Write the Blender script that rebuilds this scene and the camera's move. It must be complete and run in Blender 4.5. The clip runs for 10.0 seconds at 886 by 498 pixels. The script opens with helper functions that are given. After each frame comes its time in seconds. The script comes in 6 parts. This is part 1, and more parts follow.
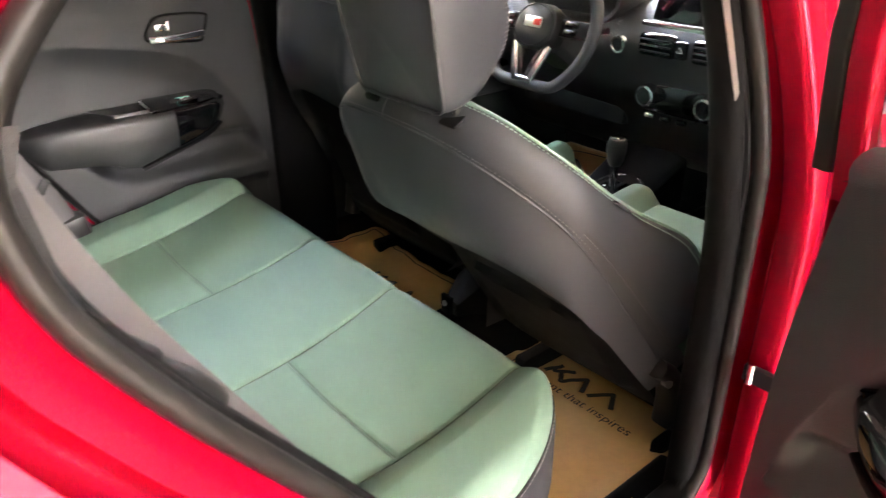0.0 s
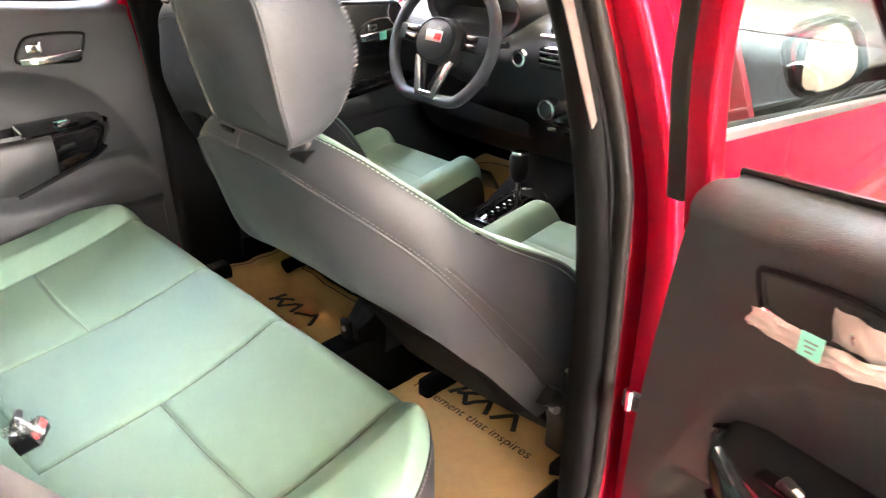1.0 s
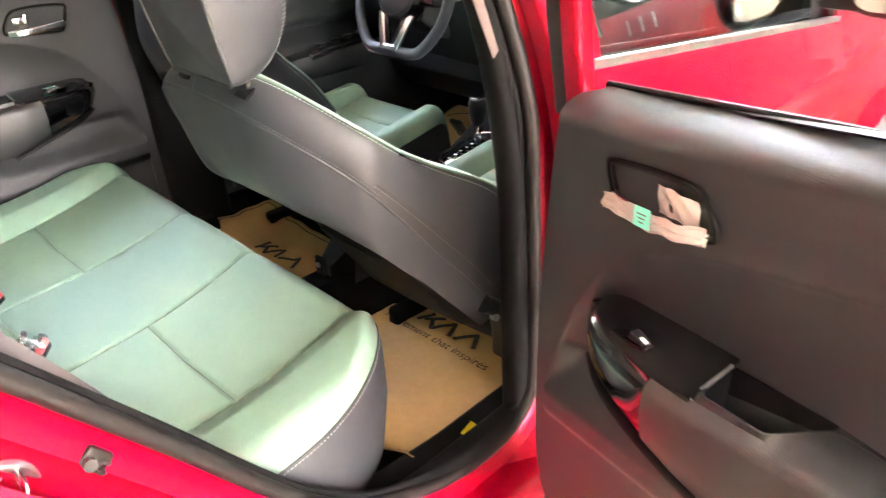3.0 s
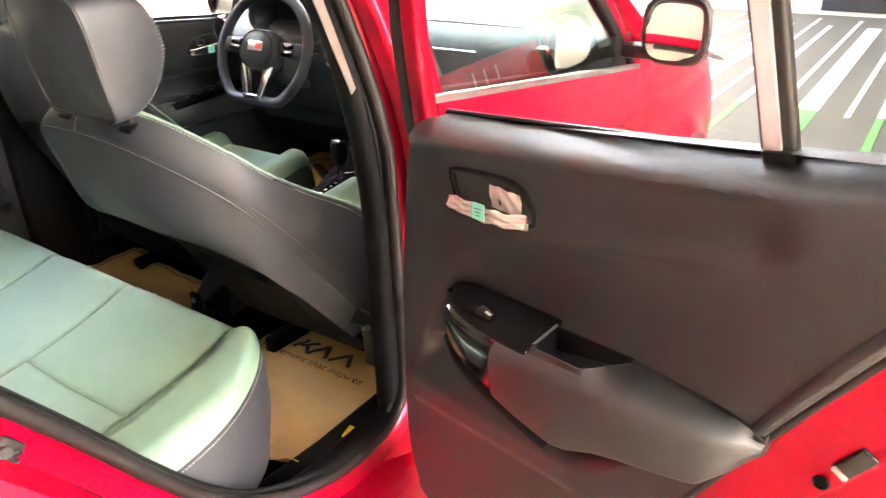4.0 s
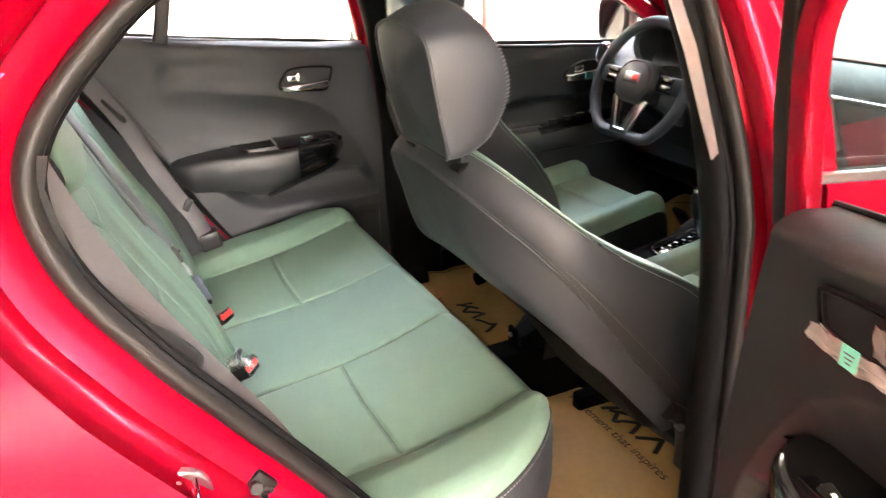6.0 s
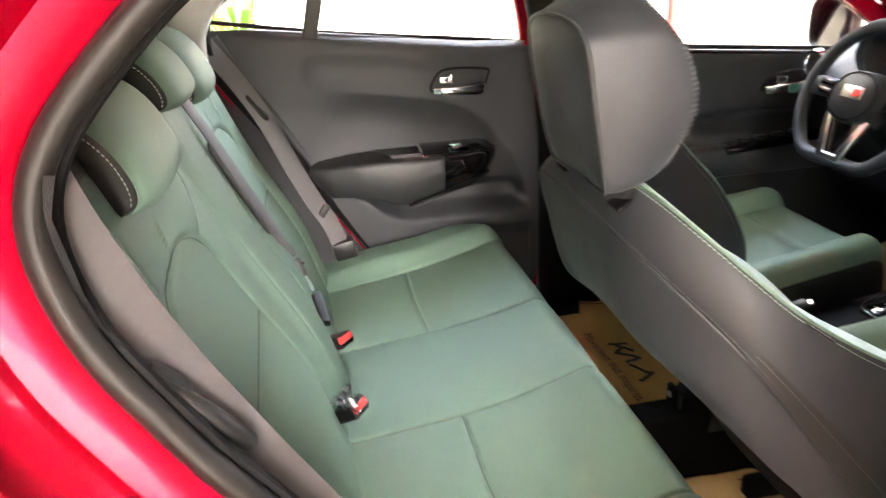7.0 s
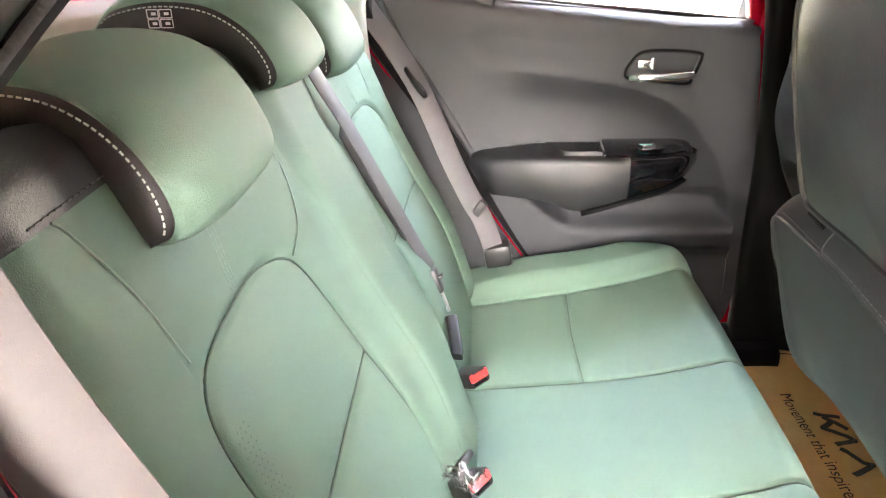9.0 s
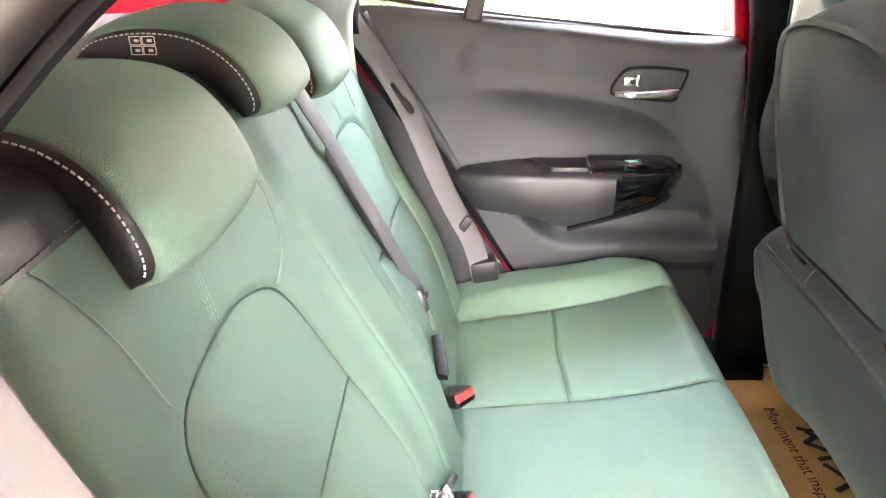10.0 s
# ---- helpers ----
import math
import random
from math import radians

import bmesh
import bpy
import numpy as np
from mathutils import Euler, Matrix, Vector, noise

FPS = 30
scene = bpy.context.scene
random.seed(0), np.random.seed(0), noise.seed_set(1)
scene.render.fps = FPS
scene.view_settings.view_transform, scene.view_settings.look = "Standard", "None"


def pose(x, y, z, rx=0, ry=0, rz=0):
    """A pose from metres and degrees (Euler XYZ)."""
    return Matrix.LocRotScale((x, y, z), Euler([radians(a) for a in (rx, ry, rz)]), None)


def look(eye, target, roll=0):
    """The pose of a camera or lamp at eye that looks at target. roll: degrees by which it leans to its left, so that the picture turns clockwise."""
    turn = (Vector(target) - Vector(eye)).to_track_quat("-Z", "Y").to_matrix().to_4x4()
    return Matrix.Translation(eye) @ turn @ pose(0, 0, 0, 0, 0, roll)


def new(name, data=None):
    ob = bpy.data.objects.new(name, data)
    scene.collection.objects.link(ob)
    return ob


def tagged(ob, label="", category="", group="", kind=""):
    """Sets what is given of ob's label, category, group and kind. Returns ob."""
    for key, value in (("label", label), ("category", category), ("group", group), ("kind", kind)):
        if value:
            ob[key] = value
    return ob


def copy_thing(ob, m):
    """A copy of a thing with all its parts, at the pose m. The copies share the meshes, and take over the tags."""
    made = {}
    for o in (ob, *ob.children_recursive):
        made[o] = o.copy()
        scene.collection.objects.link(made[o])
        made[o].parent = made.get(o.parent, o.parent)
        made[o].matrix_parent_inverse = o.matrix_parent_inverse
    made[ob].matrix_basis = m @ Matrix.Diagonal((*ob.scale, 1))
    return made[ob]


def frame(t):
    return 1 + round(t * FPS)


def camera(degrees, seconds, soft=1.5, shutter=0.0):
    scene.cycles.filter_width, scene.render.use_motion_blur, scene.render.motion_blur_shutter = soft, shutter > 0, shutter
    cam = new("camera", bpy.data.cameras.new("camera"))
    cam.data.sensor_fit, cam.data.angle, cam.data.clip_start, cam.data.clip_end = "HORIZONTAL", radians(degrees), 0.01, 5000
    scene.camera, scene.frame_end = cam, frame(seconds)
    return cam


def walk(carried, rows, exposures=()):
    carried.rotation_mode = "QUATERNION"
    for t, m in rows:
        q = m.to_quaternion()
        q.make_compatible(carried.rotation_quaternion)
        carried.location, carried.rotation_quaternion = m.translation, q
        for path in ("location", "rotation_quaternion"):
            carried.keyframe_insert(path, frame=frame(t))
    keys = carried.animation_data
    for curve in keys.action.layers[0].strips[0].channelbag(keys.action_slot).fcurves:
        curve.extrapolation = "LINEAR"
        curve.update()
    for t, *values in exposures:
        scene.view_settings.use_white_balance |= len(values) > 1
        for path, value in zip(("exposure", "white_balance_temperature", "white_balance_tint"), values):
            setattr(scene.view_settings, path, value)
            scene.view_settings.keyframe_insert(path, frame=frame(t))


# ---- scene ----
cam = camera(63.0, 10.0, soft=1.2, shutter=0.4)
PATH = [
    (0, (1.116, -0.682, 1.343), (-0.244, 0.466, 0.432), -0.1),
    (0.5, (1.079, -0.631, 1.35), (-0.177, 0.629, 0.437), -0.5),
    (1, (1.155, -0.559, 1.365), (-0.113, 0.696, 0.461), 0.2),
    (1.5, (1.225, -0.527, 1.361), (-0.145, 0.615, 0.456), -0.2),
    (2, (1.248, -0.533, 1.348), (-0.216, 0.47, 0.425), -2.3),
    (2.5, (1.284, -0.533, 1.339), (-0.118, 0.521, 0.378), -3.1),
    (3, (1.361, -0.593, 1.368), (0.099, 0.607, 0.384), -3.0),
    (3.2, (1.398, -0.644, 1.367), (0.182, 0.629, 0.418), -2.4),
    (4.3, (1.497, -0.739, 1.381), (0.503, 0.775, 0.532), -0.7),
    (4.5, (1.504, -0.741, 1.379), (0.494, 0.766, 0.538), -0.8),
    (5, (1.48, -0.743, 1.389), (0.269, 0.614, 0.556), -1.4),
    (5.5, (1.413, -0.666, 1.392), (-0.088, 0.376, 0.577), -2.0),
    (5.7, (1.398, -0.62, 1.395), (-0.181, 0.306, 0.589), -2.0),
    (6.8, (1.247, -0.456, 1.358), (-0.54, -0.02, 0.572), -2.4),
    (7, (1.177, -0.447, 1.354), (-0.63, -0.089, 0.576), -2.5),
    (7.5, (1.025, -0.422, 1.342), (-0.807, -0.249, 0.558), -2.4),
    (8, (0.917, -0.397, 1.312), (-0.907, -0.393, 0.493), -2.3),
    (8.5, (0.886, -0.394, 1.32), (-0.93, -0.468, 0.485), -1.6),
    (9, (0.882, -0.395, 1.32), (-0.931, -0.503, 0.483), -1.4),
    (9.5, (0.865, -0.397, 1.335), (-0.947, -0.494, 0.494), -1.0),
    (10, (0.868, -0.392, 1.346), (-0.949, -0.466, 0.512), -0.8),
]
walk(cam, [(t, look(eye, target, roll)) for t, eye, target, roll in PATH],
     exposures=[(t, e, k, 10) for t, e, k in ((0.0, 7.29, 7050), (0.5, 7.89, 7100), (1.0, 8.09, 7150), (2.5, 7.86, 7150), (3.2, 8.07, 7150), (4.5, 7.46, 7300), (5.5, 7.31, 7350), (7.0, 7.17, 7200), (7.5, 7.03, 7150), (8.0, 7.65, 7050), (8.5, 7.85, 7100), (9.0, 8.03, 7000), (10.0, 8.15, 7000))])

# ---------------------------------------------------------------- world and light
world = bpy.data.worlds.new("overcast_sky")
scene.world = world
world.use_nodes = True
wn, wl = world.node_tree.nodes, world.node_tree.links
sky = wn.new("ShaderNodeTexSky")
sky.sky_type, sky.sun_disc = "NISHITA", False
sky.sun_elevation, sky.sun_rotation, sky.dust_density = radians(53), radians(51), 10.0
sky.air_density, sky.ozone_density = 0.5, 0.3
wl.new(sky.outputs[0], wn["Background"].inputs[0])
wn["Background"].inputs[1].default_value = 0.15
sun = new("sun", bpy.data.lights.new("sun", "SUN"))
sun.data.energy, sun.data.angle, sun.data.color = 0.6, radians(20), (1, 0.97, 0.93)
sun.matrix_world = look((5, 4, 8.5), (0, 0, 0))


# ---------------------------------------------------------------- materials
def material(name, base, rough=0.5, metal=0.0, vary=0.12, scale=30.0, bump=0.0, bump_scale=400.0, coat=0.0, sheen=0.0, spec=0.5, trans=0.0, big=3.0):
    m = bpy.data.materials.new(name)
    m.use_nodes = True
    n, l = m.node_tree.nodes, m.node_tree.links
    b = n["Principled BSDF"]
    b.inputs["Roughness"].default_value, b.inputs["Metallic"].default_value = rough, metal
    b.inputs["Coat Weight"].default_value, b.inputs["Coat Roughness"].default_value = coat, 0.03
    b.inputs["Specular IOR Level"].default_value, b.inputs["Transmission Weight"].default_value = spec, trans
    b.inputs["Sheen Weight"].default_value = sheen
    co = n.new("ShaderNodeTexCoord")
    fine, wide, mix, ramp = n.new("ShaderNodeTexNoise"), n.new("ShaderNodeTexNoise"), n.new("ShaderNodeMix"), n.new("ShaderNodeMapRange")
    fine.inputs["Scale"].default_value, wide.inputs["Scale"].default_value, fine.inputs["Detail"].default_value = scale, big, 6
    add = n.new("ShaderNodeMath")
    add.operation = "ADD"
    for t in (fine, wide):
        l.new(co.outputs["Object"], t.inputs["Vector"])
    l.new(fine.outputs["Fac"], add.inputs[0]), l.new(wide.outputs["Fac"], add.inputs[1])
    l.new(add.outputs[0], ramp.inputs["Value"])
    ramp.inputs["From Min"].default_value, ramp.inputs["From Max"].default_value = 0.6, 1.4
    mix.data_type = "RGBA"
    mix.inputs["A"].default_value = (*[c * (1 - vary) for c in base], 1)
    mix.inputs["B"].default_value = (*[min(1, c * (1 + vary)) for c in base], 1)
    l.new(ramp.outputs["Result"], mix.inputs["Factor"]), l.new(mix.outputs["Result"], b.inputs["Base Color"])
    rr = n.new("ShaderNodeMapRange")
    rr.inputs["To Min"].default_value, rr.inputs["To Max"].default_value = rough * 0.9, min(1, rough * 1.12)
    l.new(fine.outputs["Fac"], rr.inputs["Value"]), l.new(rr.outputs["Result"], b.inputs["Roughness"])
    if bump:
        v, bp = n.new("ShaderNodeTexVoronoi"), n.new("ShaderNodeBump")
        v.inputs["Scale"].default_value = bump_scale
        bp.inputs["Strength"].default_value, bp.inputs["Distance"].default_value = bump, 0.001
        l.new(co.outputs["Object"], v.inputs["Vector"]), l.new(v.outputs["Distance"], bp.inputs["Height"]), l.new(bp.outputs["Normal"], b.inputs["Normal"])
    return m


GREEN = material("green_leatherette", (0.114, 0.186, 0.143), 0.58, vary=0.07, bump=0.35, bump_scale=900, spec=0.38)
GREY = material("charcoal_leatherette", (0.0195, 0.0218, 0.0262), 0.5, vary=0.1, bump=0.25, bump_scale=850, spec=0.45)
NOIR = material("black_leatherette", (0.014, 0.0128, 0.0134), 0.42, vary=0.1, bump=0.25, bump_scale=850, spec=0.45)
PLASTIC = material("grained_dark_plastic", (0.0138, 0.0153, 0.0175), 0.4, vary=0.08, spec=0.5, bump=0.5, bump_scale=850)
PADDED = material("padded_armrest_leatherette", (0.0122, 0.0128, 0.0138), 0.42, vary=0.08, bump=0.35, bump_scale=620)
SHELL = material("matt_black_shell", (0.0045, 0.0045, 0.005), 0.62, vary=0.1, bump=0.2, spec=0.1)
BLACK = material("black_plastic", (0.0095, 0.0095, 0.01), 0.4, vary=0.1, bump=0.1, spec=0.4)
GLOSS = material("piano_black", (0.006, 0.006, 0.007), 0.08, vary=0.1, coat=0.5)
RUBBER = material("seal_rubber", (0.012, 0.011, 0.0104), 0.45, vary=0.15, spec=0.2)
RED = material("red_metallic_paint", (0.37, 0.001, 0.022), 0.26, metal=0.45, vary=0.03, scale=900, coat=0.14, spec=0.2)
CHROME = material("satin_chrome", (0.75, 0.75, 0.76), 0.18, metal=1.0, vary=0.04)
STEEL = material("bright_steel", (0.55, 0.55, 0.56), 0.3, metal=1.0, vary=0.1)
PAPER = material("kraft_paper", (0.58, 0.35, 0.145), 0.75, vary=0.1, scale=60, bump=0.1, bump_scale=300)
INK = material("black_ink", (0.012, 0.011, 0.01), 0.6)
WEB = material("belt_webbing", (0.078, 0.074, 0.077), 0.5, vary=0.06, bump=0.12, bump_scale=1400)
CARPET = material("black_carpet", (0.0055, 0.0054, 0.0055), 0.95, vary=0.3, scale=400, bump=0.8, bump_scale=500, spec=0.05)
LINER = material("headliner_fabric", (0.66, 0.65, 0.63), 0.9, vary=0.05, bump=0.3)
THREAD = material("white_thread", (0.5, 0.52, 0.48), 0.7)
HEM = material("pale_grey_thread", (0.3, 0.3, 0.29), 0.7)
DTHREAD = material("grey_thread", (0.11, 0.11, 0.11), 0.7)
# dark green that stands in for shade inside seams and perforations
SEAM = material("seam_and_hole_shade", (0.075, 0.115, 0.094), 0.8)
GTHREAD = material("pale_green_thread", (0.2, 0.285, 0.238), 0.7)
BUTTON = material("red_button", (0.75, 0.04, 0.04), 0.35)
YELLOW = material("yellow_tape", (0.85, 0.62, 0.02), 0.5)
TEAL = material("teal_sticker", (0.15, 0.6, 0.52), 0.5)
FILM = material("pale_protective_film", (0.33, 0.285, 0.28), 0.3, vary=0.2)
LAVENDER = material("lavender_white_film", (0.42, 0.4, 0.44), 0.4)
WHITE = material("white_paint", (0.78, 0.78, 0.77), 0.6)
BROWN = material("parcel_shelf_felt", (0.10, 0.085, 0.075), 0.95, vary=0.2, bump=0.5)
MIRROR = material("mirror_silver", (0.9, 0.9, 0.9), 0.02, metal=1.0, vary=0.0)


def glass_material(name, tint, rough=0.0, base=0.03):
    m = bpy.data.materials.new(name)
    m.use_nodes = True
    n, l = m.node_tree.nodes, m.node_tree.links
    out = n["Material Output"]
    n.remove(n["Principled BSDF"])
    clear, gloss, lw, mix = n.new("ShaderNodeBsdfTransparent"), n.new("ShaderNodeBsdfGlossy"), n.new("ShaderNodeLayerWeight"), n.new("ShaderNodeMixShader")
    clear.inputs[0].default_value = (*tint, 1)
    gloss.inputs["Roughness"].default_value = rough
    lw.inputs["Blend"].default_value = 0.5
    pw, ma = n.new("ShaderNodeMath"), n.new("ShaderNodeMath")
    pw.operation, ma.operation = "POWER", "MULTIPLY_ADD"
    pw.inputs[1].default_value, ma.inputs[1].default_value, ma.inputs[2].default_value = 4.0, 1 - base, base
    l.new(lw.outputs["Facing"], pw.inputs[0]), l.new(pw.outputs[0], ma.inputs[0]), l.new(ma.outputs[0], mix.inputs[0])
    l.new(clear.outputs[0], mix.inputs[1]), l.new(gloss.outputs[0], mix.inputs[2]), l.new(mix.outputs[0], out.inputs[0])
    return m


GLASS = glass_material("window_glass", (0.86, 0.9, 0.88))
TINTED = glass_material("tinted_glass", (0.24, 0.28, 0.26), base=0.12)
WRAP = glass_material("clear_wrap", (0.9, 0.9, 0.9), 0.12)
FROSTED = glass_material("crumpled_wrap", (0.72, 0.72, 0.72), 0.3, base=0.1)


# ---------------------------------------------------------------- mesh helpers
def thing(name, label, category, kind="", group=""):
    e = new(name)
    e.empty_display_size = 0.05
    return tagged(e, label, category, group, kind)


def part(name, data, mat, parent=None, label="", smooth=True):
    """Links (verts, faces) or a bmesh as one mesh object under parent."""
    me = bpy.data.meshes.new(name)
    if isinstance(data, tuple):
        me.from_pydata([tuple(v) for v in data[0]], [], data[1])
    else:
        data.to_mesh(me)
        data.free()
    me.materials.append(mat)
    bm = bmesh.new()
    bm.from_mesh(me)
    bmesh.ops.recalc_face_normals(bm, faces=bm.faces)
    bm.to_mesh(me)
    bm.free()
    me.polygons.foreach_set("use_smooth", [smooth] * len(me.polygons))
    if smooth:
        me.set_sharp_from_angle(angle=radians(40))
    ob = new(name, me)
    if parent is not None:
        ob.parent = parent
    if label:
        ob["label"] = label
    return ob


def join(*meshes):
    vs, fs = [], []
    for v, f in meshes:
        k = len(vs)
        vs += [tuple(p) for p in v]
        fs += [tuple(i + k for i in q) for q in f]
    return vs, fs


def moved(data, m):
    return [tuple(m @ Vector(v)) for v in data[0]], data[1]


def sheet(f, us, vs, closed_u=False, closed_v=False):
    """A grid of quads over f(u, v)."""
    nu, nv = len(us), len(vs)
    verts = [tuple(f(u, v)) for u in us for v in vs]
    faces = []
    for i in range(nu if closed_u else nu - 1):
        for j in range(nv if closed_v else nv - 1):
            a, b = (i + 1) % nu, (j + 1) % nv
            faces.append((i * nv + j, a * nv + j, a * nv + b, i * nv + b))
    return verts, faces


def loft(rings, caps=True, closed=True):
    n = len(rings[0])
    verts = [tuple(p) for r in rings for p in r]
    faces = []
    for i in range(len(rings) - 1):
        for j in range(n if closed else n - 1):
            b = (j + 1) % n
            faces.append((i * n + j, (i + 1) * n + j, (i + 1) * n + b, i * n + b))
    if caps and closed:
        faces.append(tuple(range(n)))
        faces.append(tuple((len(rings) - 1) * n + j for j in range(n)))
    return verts, faces


def curve(points, per=8, closed=False):
    """A Catmull-Rom curve through the points."""
    p = [Vector(q) for q in points]
    n, out = len(p), []
    for i in range(n if closed else n - 1):
        a, b, c, d = (p[(i - 1) % n], p[i], p[(i + 1) % n], p[(i + 2) % n]) if closed else (p[max(i - 1, 0)], p[i], p[i + 1], p[min(i + 2, n - 1)])
        for k in range(per):
            t = k / per
            out.append(0.5 * ((2 * b) + (c - a) * t + (2 * a - 5 * b + 4 * c - d) * t * t + (3 * b - a - 3 * c + d) * t ** 3))
    if not closed:
        out.append(p[-1])
    return out


def even(points, step):
    """Points at an even step along a line."""
    p = [Vector(q) for q in points]
    out, left = [p[0]], step
    for a, b in zip(p, p[1:]):
        length, at = (b - a).length, 0.0
        while length - at >= left:
            at += left
            out.append(a.lerp(b, at / length))
            left = step
        left -= length - at
    return out


def sweep(points, shape, closed=False, up=(0, 0, 1), caps=True):
    """A profile of (side, up) pairs along a line."""
    p, n, rings = [Vector(q) for q in points], len(points), []
    for i in range(n):
        d = ((p[(i + 1) % n] - p[i - 1]) if closed else (p[min(i + 1, n - 1)] - p[max(i - 1, 0)])).normalized()
        s = d.cross(Vector(up))
        s = s.normalized() if s.length > 1e-5 else Vector((1, 0, 0))
        w = s.cross(d)
        rings.append([p[i] + s * a + w * b for a, b in shape])
    if closed:
        rings.append(rings[0])
    return loft(rings, caps and not closed)


def circle(r, n=10, ry=None):
    return [(r * math.cos(2 * math.pi * k / n), (ry or r) * math.sin(2 * math.pi * k / n)) for k in range(n)]


def tube(points, r, closed=False, n=8, up=(0.3, 0.2, 1)):
    return sweep(points, circle(r, n), closed, up)


def rounded(w, h, r, n=4):
    """Rounded rectangle profile, w by h."""
    out = []
    for cx, cy, a in ((w / 2 - r, h / 2 - r, 0), (-w / 2 + r, h / 2 - r, 90), (-w / 2 + r, -h / 2 + r, 180), (w / 2 - r, -h / 2 + r, 270)):
        for k in range(n + 1):
            t = radians(a + 90 * k / n)
            out.append((cx + r * math.cos(t), cy + r * math.sin(t)))
    return out


def block(size, centre=(0, 0, 0), r=0.004, seg=2, m=None):
    """A box with rounded edges."""
    bm = bmesh.new()
    bmesh.ops.create_cube(bm, size=1)
    for v in bm.verts:
        v.co = Vector([v.co[k] * size[k] for k in range(3)])
    if r:
        bmesh.ops.bevel(bm, geom=list(bm.edges), offset=min(r, min(size) * 0.45), segments=seg, profile=0.5, affect="EDGES")
    if m is not None:
        bm.transform(m)
    bm.transform(Matrix.Translation(centre))
    vs, fs = [tuple(v.co) for v in bm.verts], [tuple(v.index for v in f.verts) for f in bm.faces]
    bm.free()
    return vs, fs


def plate(outline, x0, x1, r=0.004):
    """A flat shape (y, z) from x0 to x1, with softened rims."""
    inset = shrink(outline, r)
    rings = [[(x0, y, z) for y, z in outline], [(x1 - (r if x1 > x0 else -r), y, z) for y, z in outline], [(x1, y, z) for y, z in inset]]
    return loft(rings)


def shrink(outline, d):
    """Moves a closed outline inwards by d (outwards: minus)."""
    n, out = len(outline), []
    area = sum(outline[i - 1][0] * outline[i][1] - outline[i][0] * outline[i - 1][1] for i in range(n))
    sgn = 1 if area > 0 else -1
    for i in range(n):
        a, b = Vector(outline[i - 1]), Vector(outline[(i + 1) % n])
        t = (b - a).normalized()
        out.append((outline[i][0] - sgn * t.y * d, outline[i][1] + sgn * t.x * d))
    return out


def stitches(points, length=0.005, gap=0.003, r=0.0009):
    """A row of thread stitches along a line."""
    p = even(points, length + gap)
    out = []
    for a, b in zip(p, p[1:]):
        d = (b - a).normalized()
        out.append(sweep([a, a + d * length * 0.5, a + d * length], circle(r, 5)))
    return join(*out)


def smooth01(t):
    t = max(0.0, min(1.0, t))
    return t * t * (3 - 2 * t)


def span(a, b, n):
    return [a + (b - a) * k / n for k in range(n + 1)]


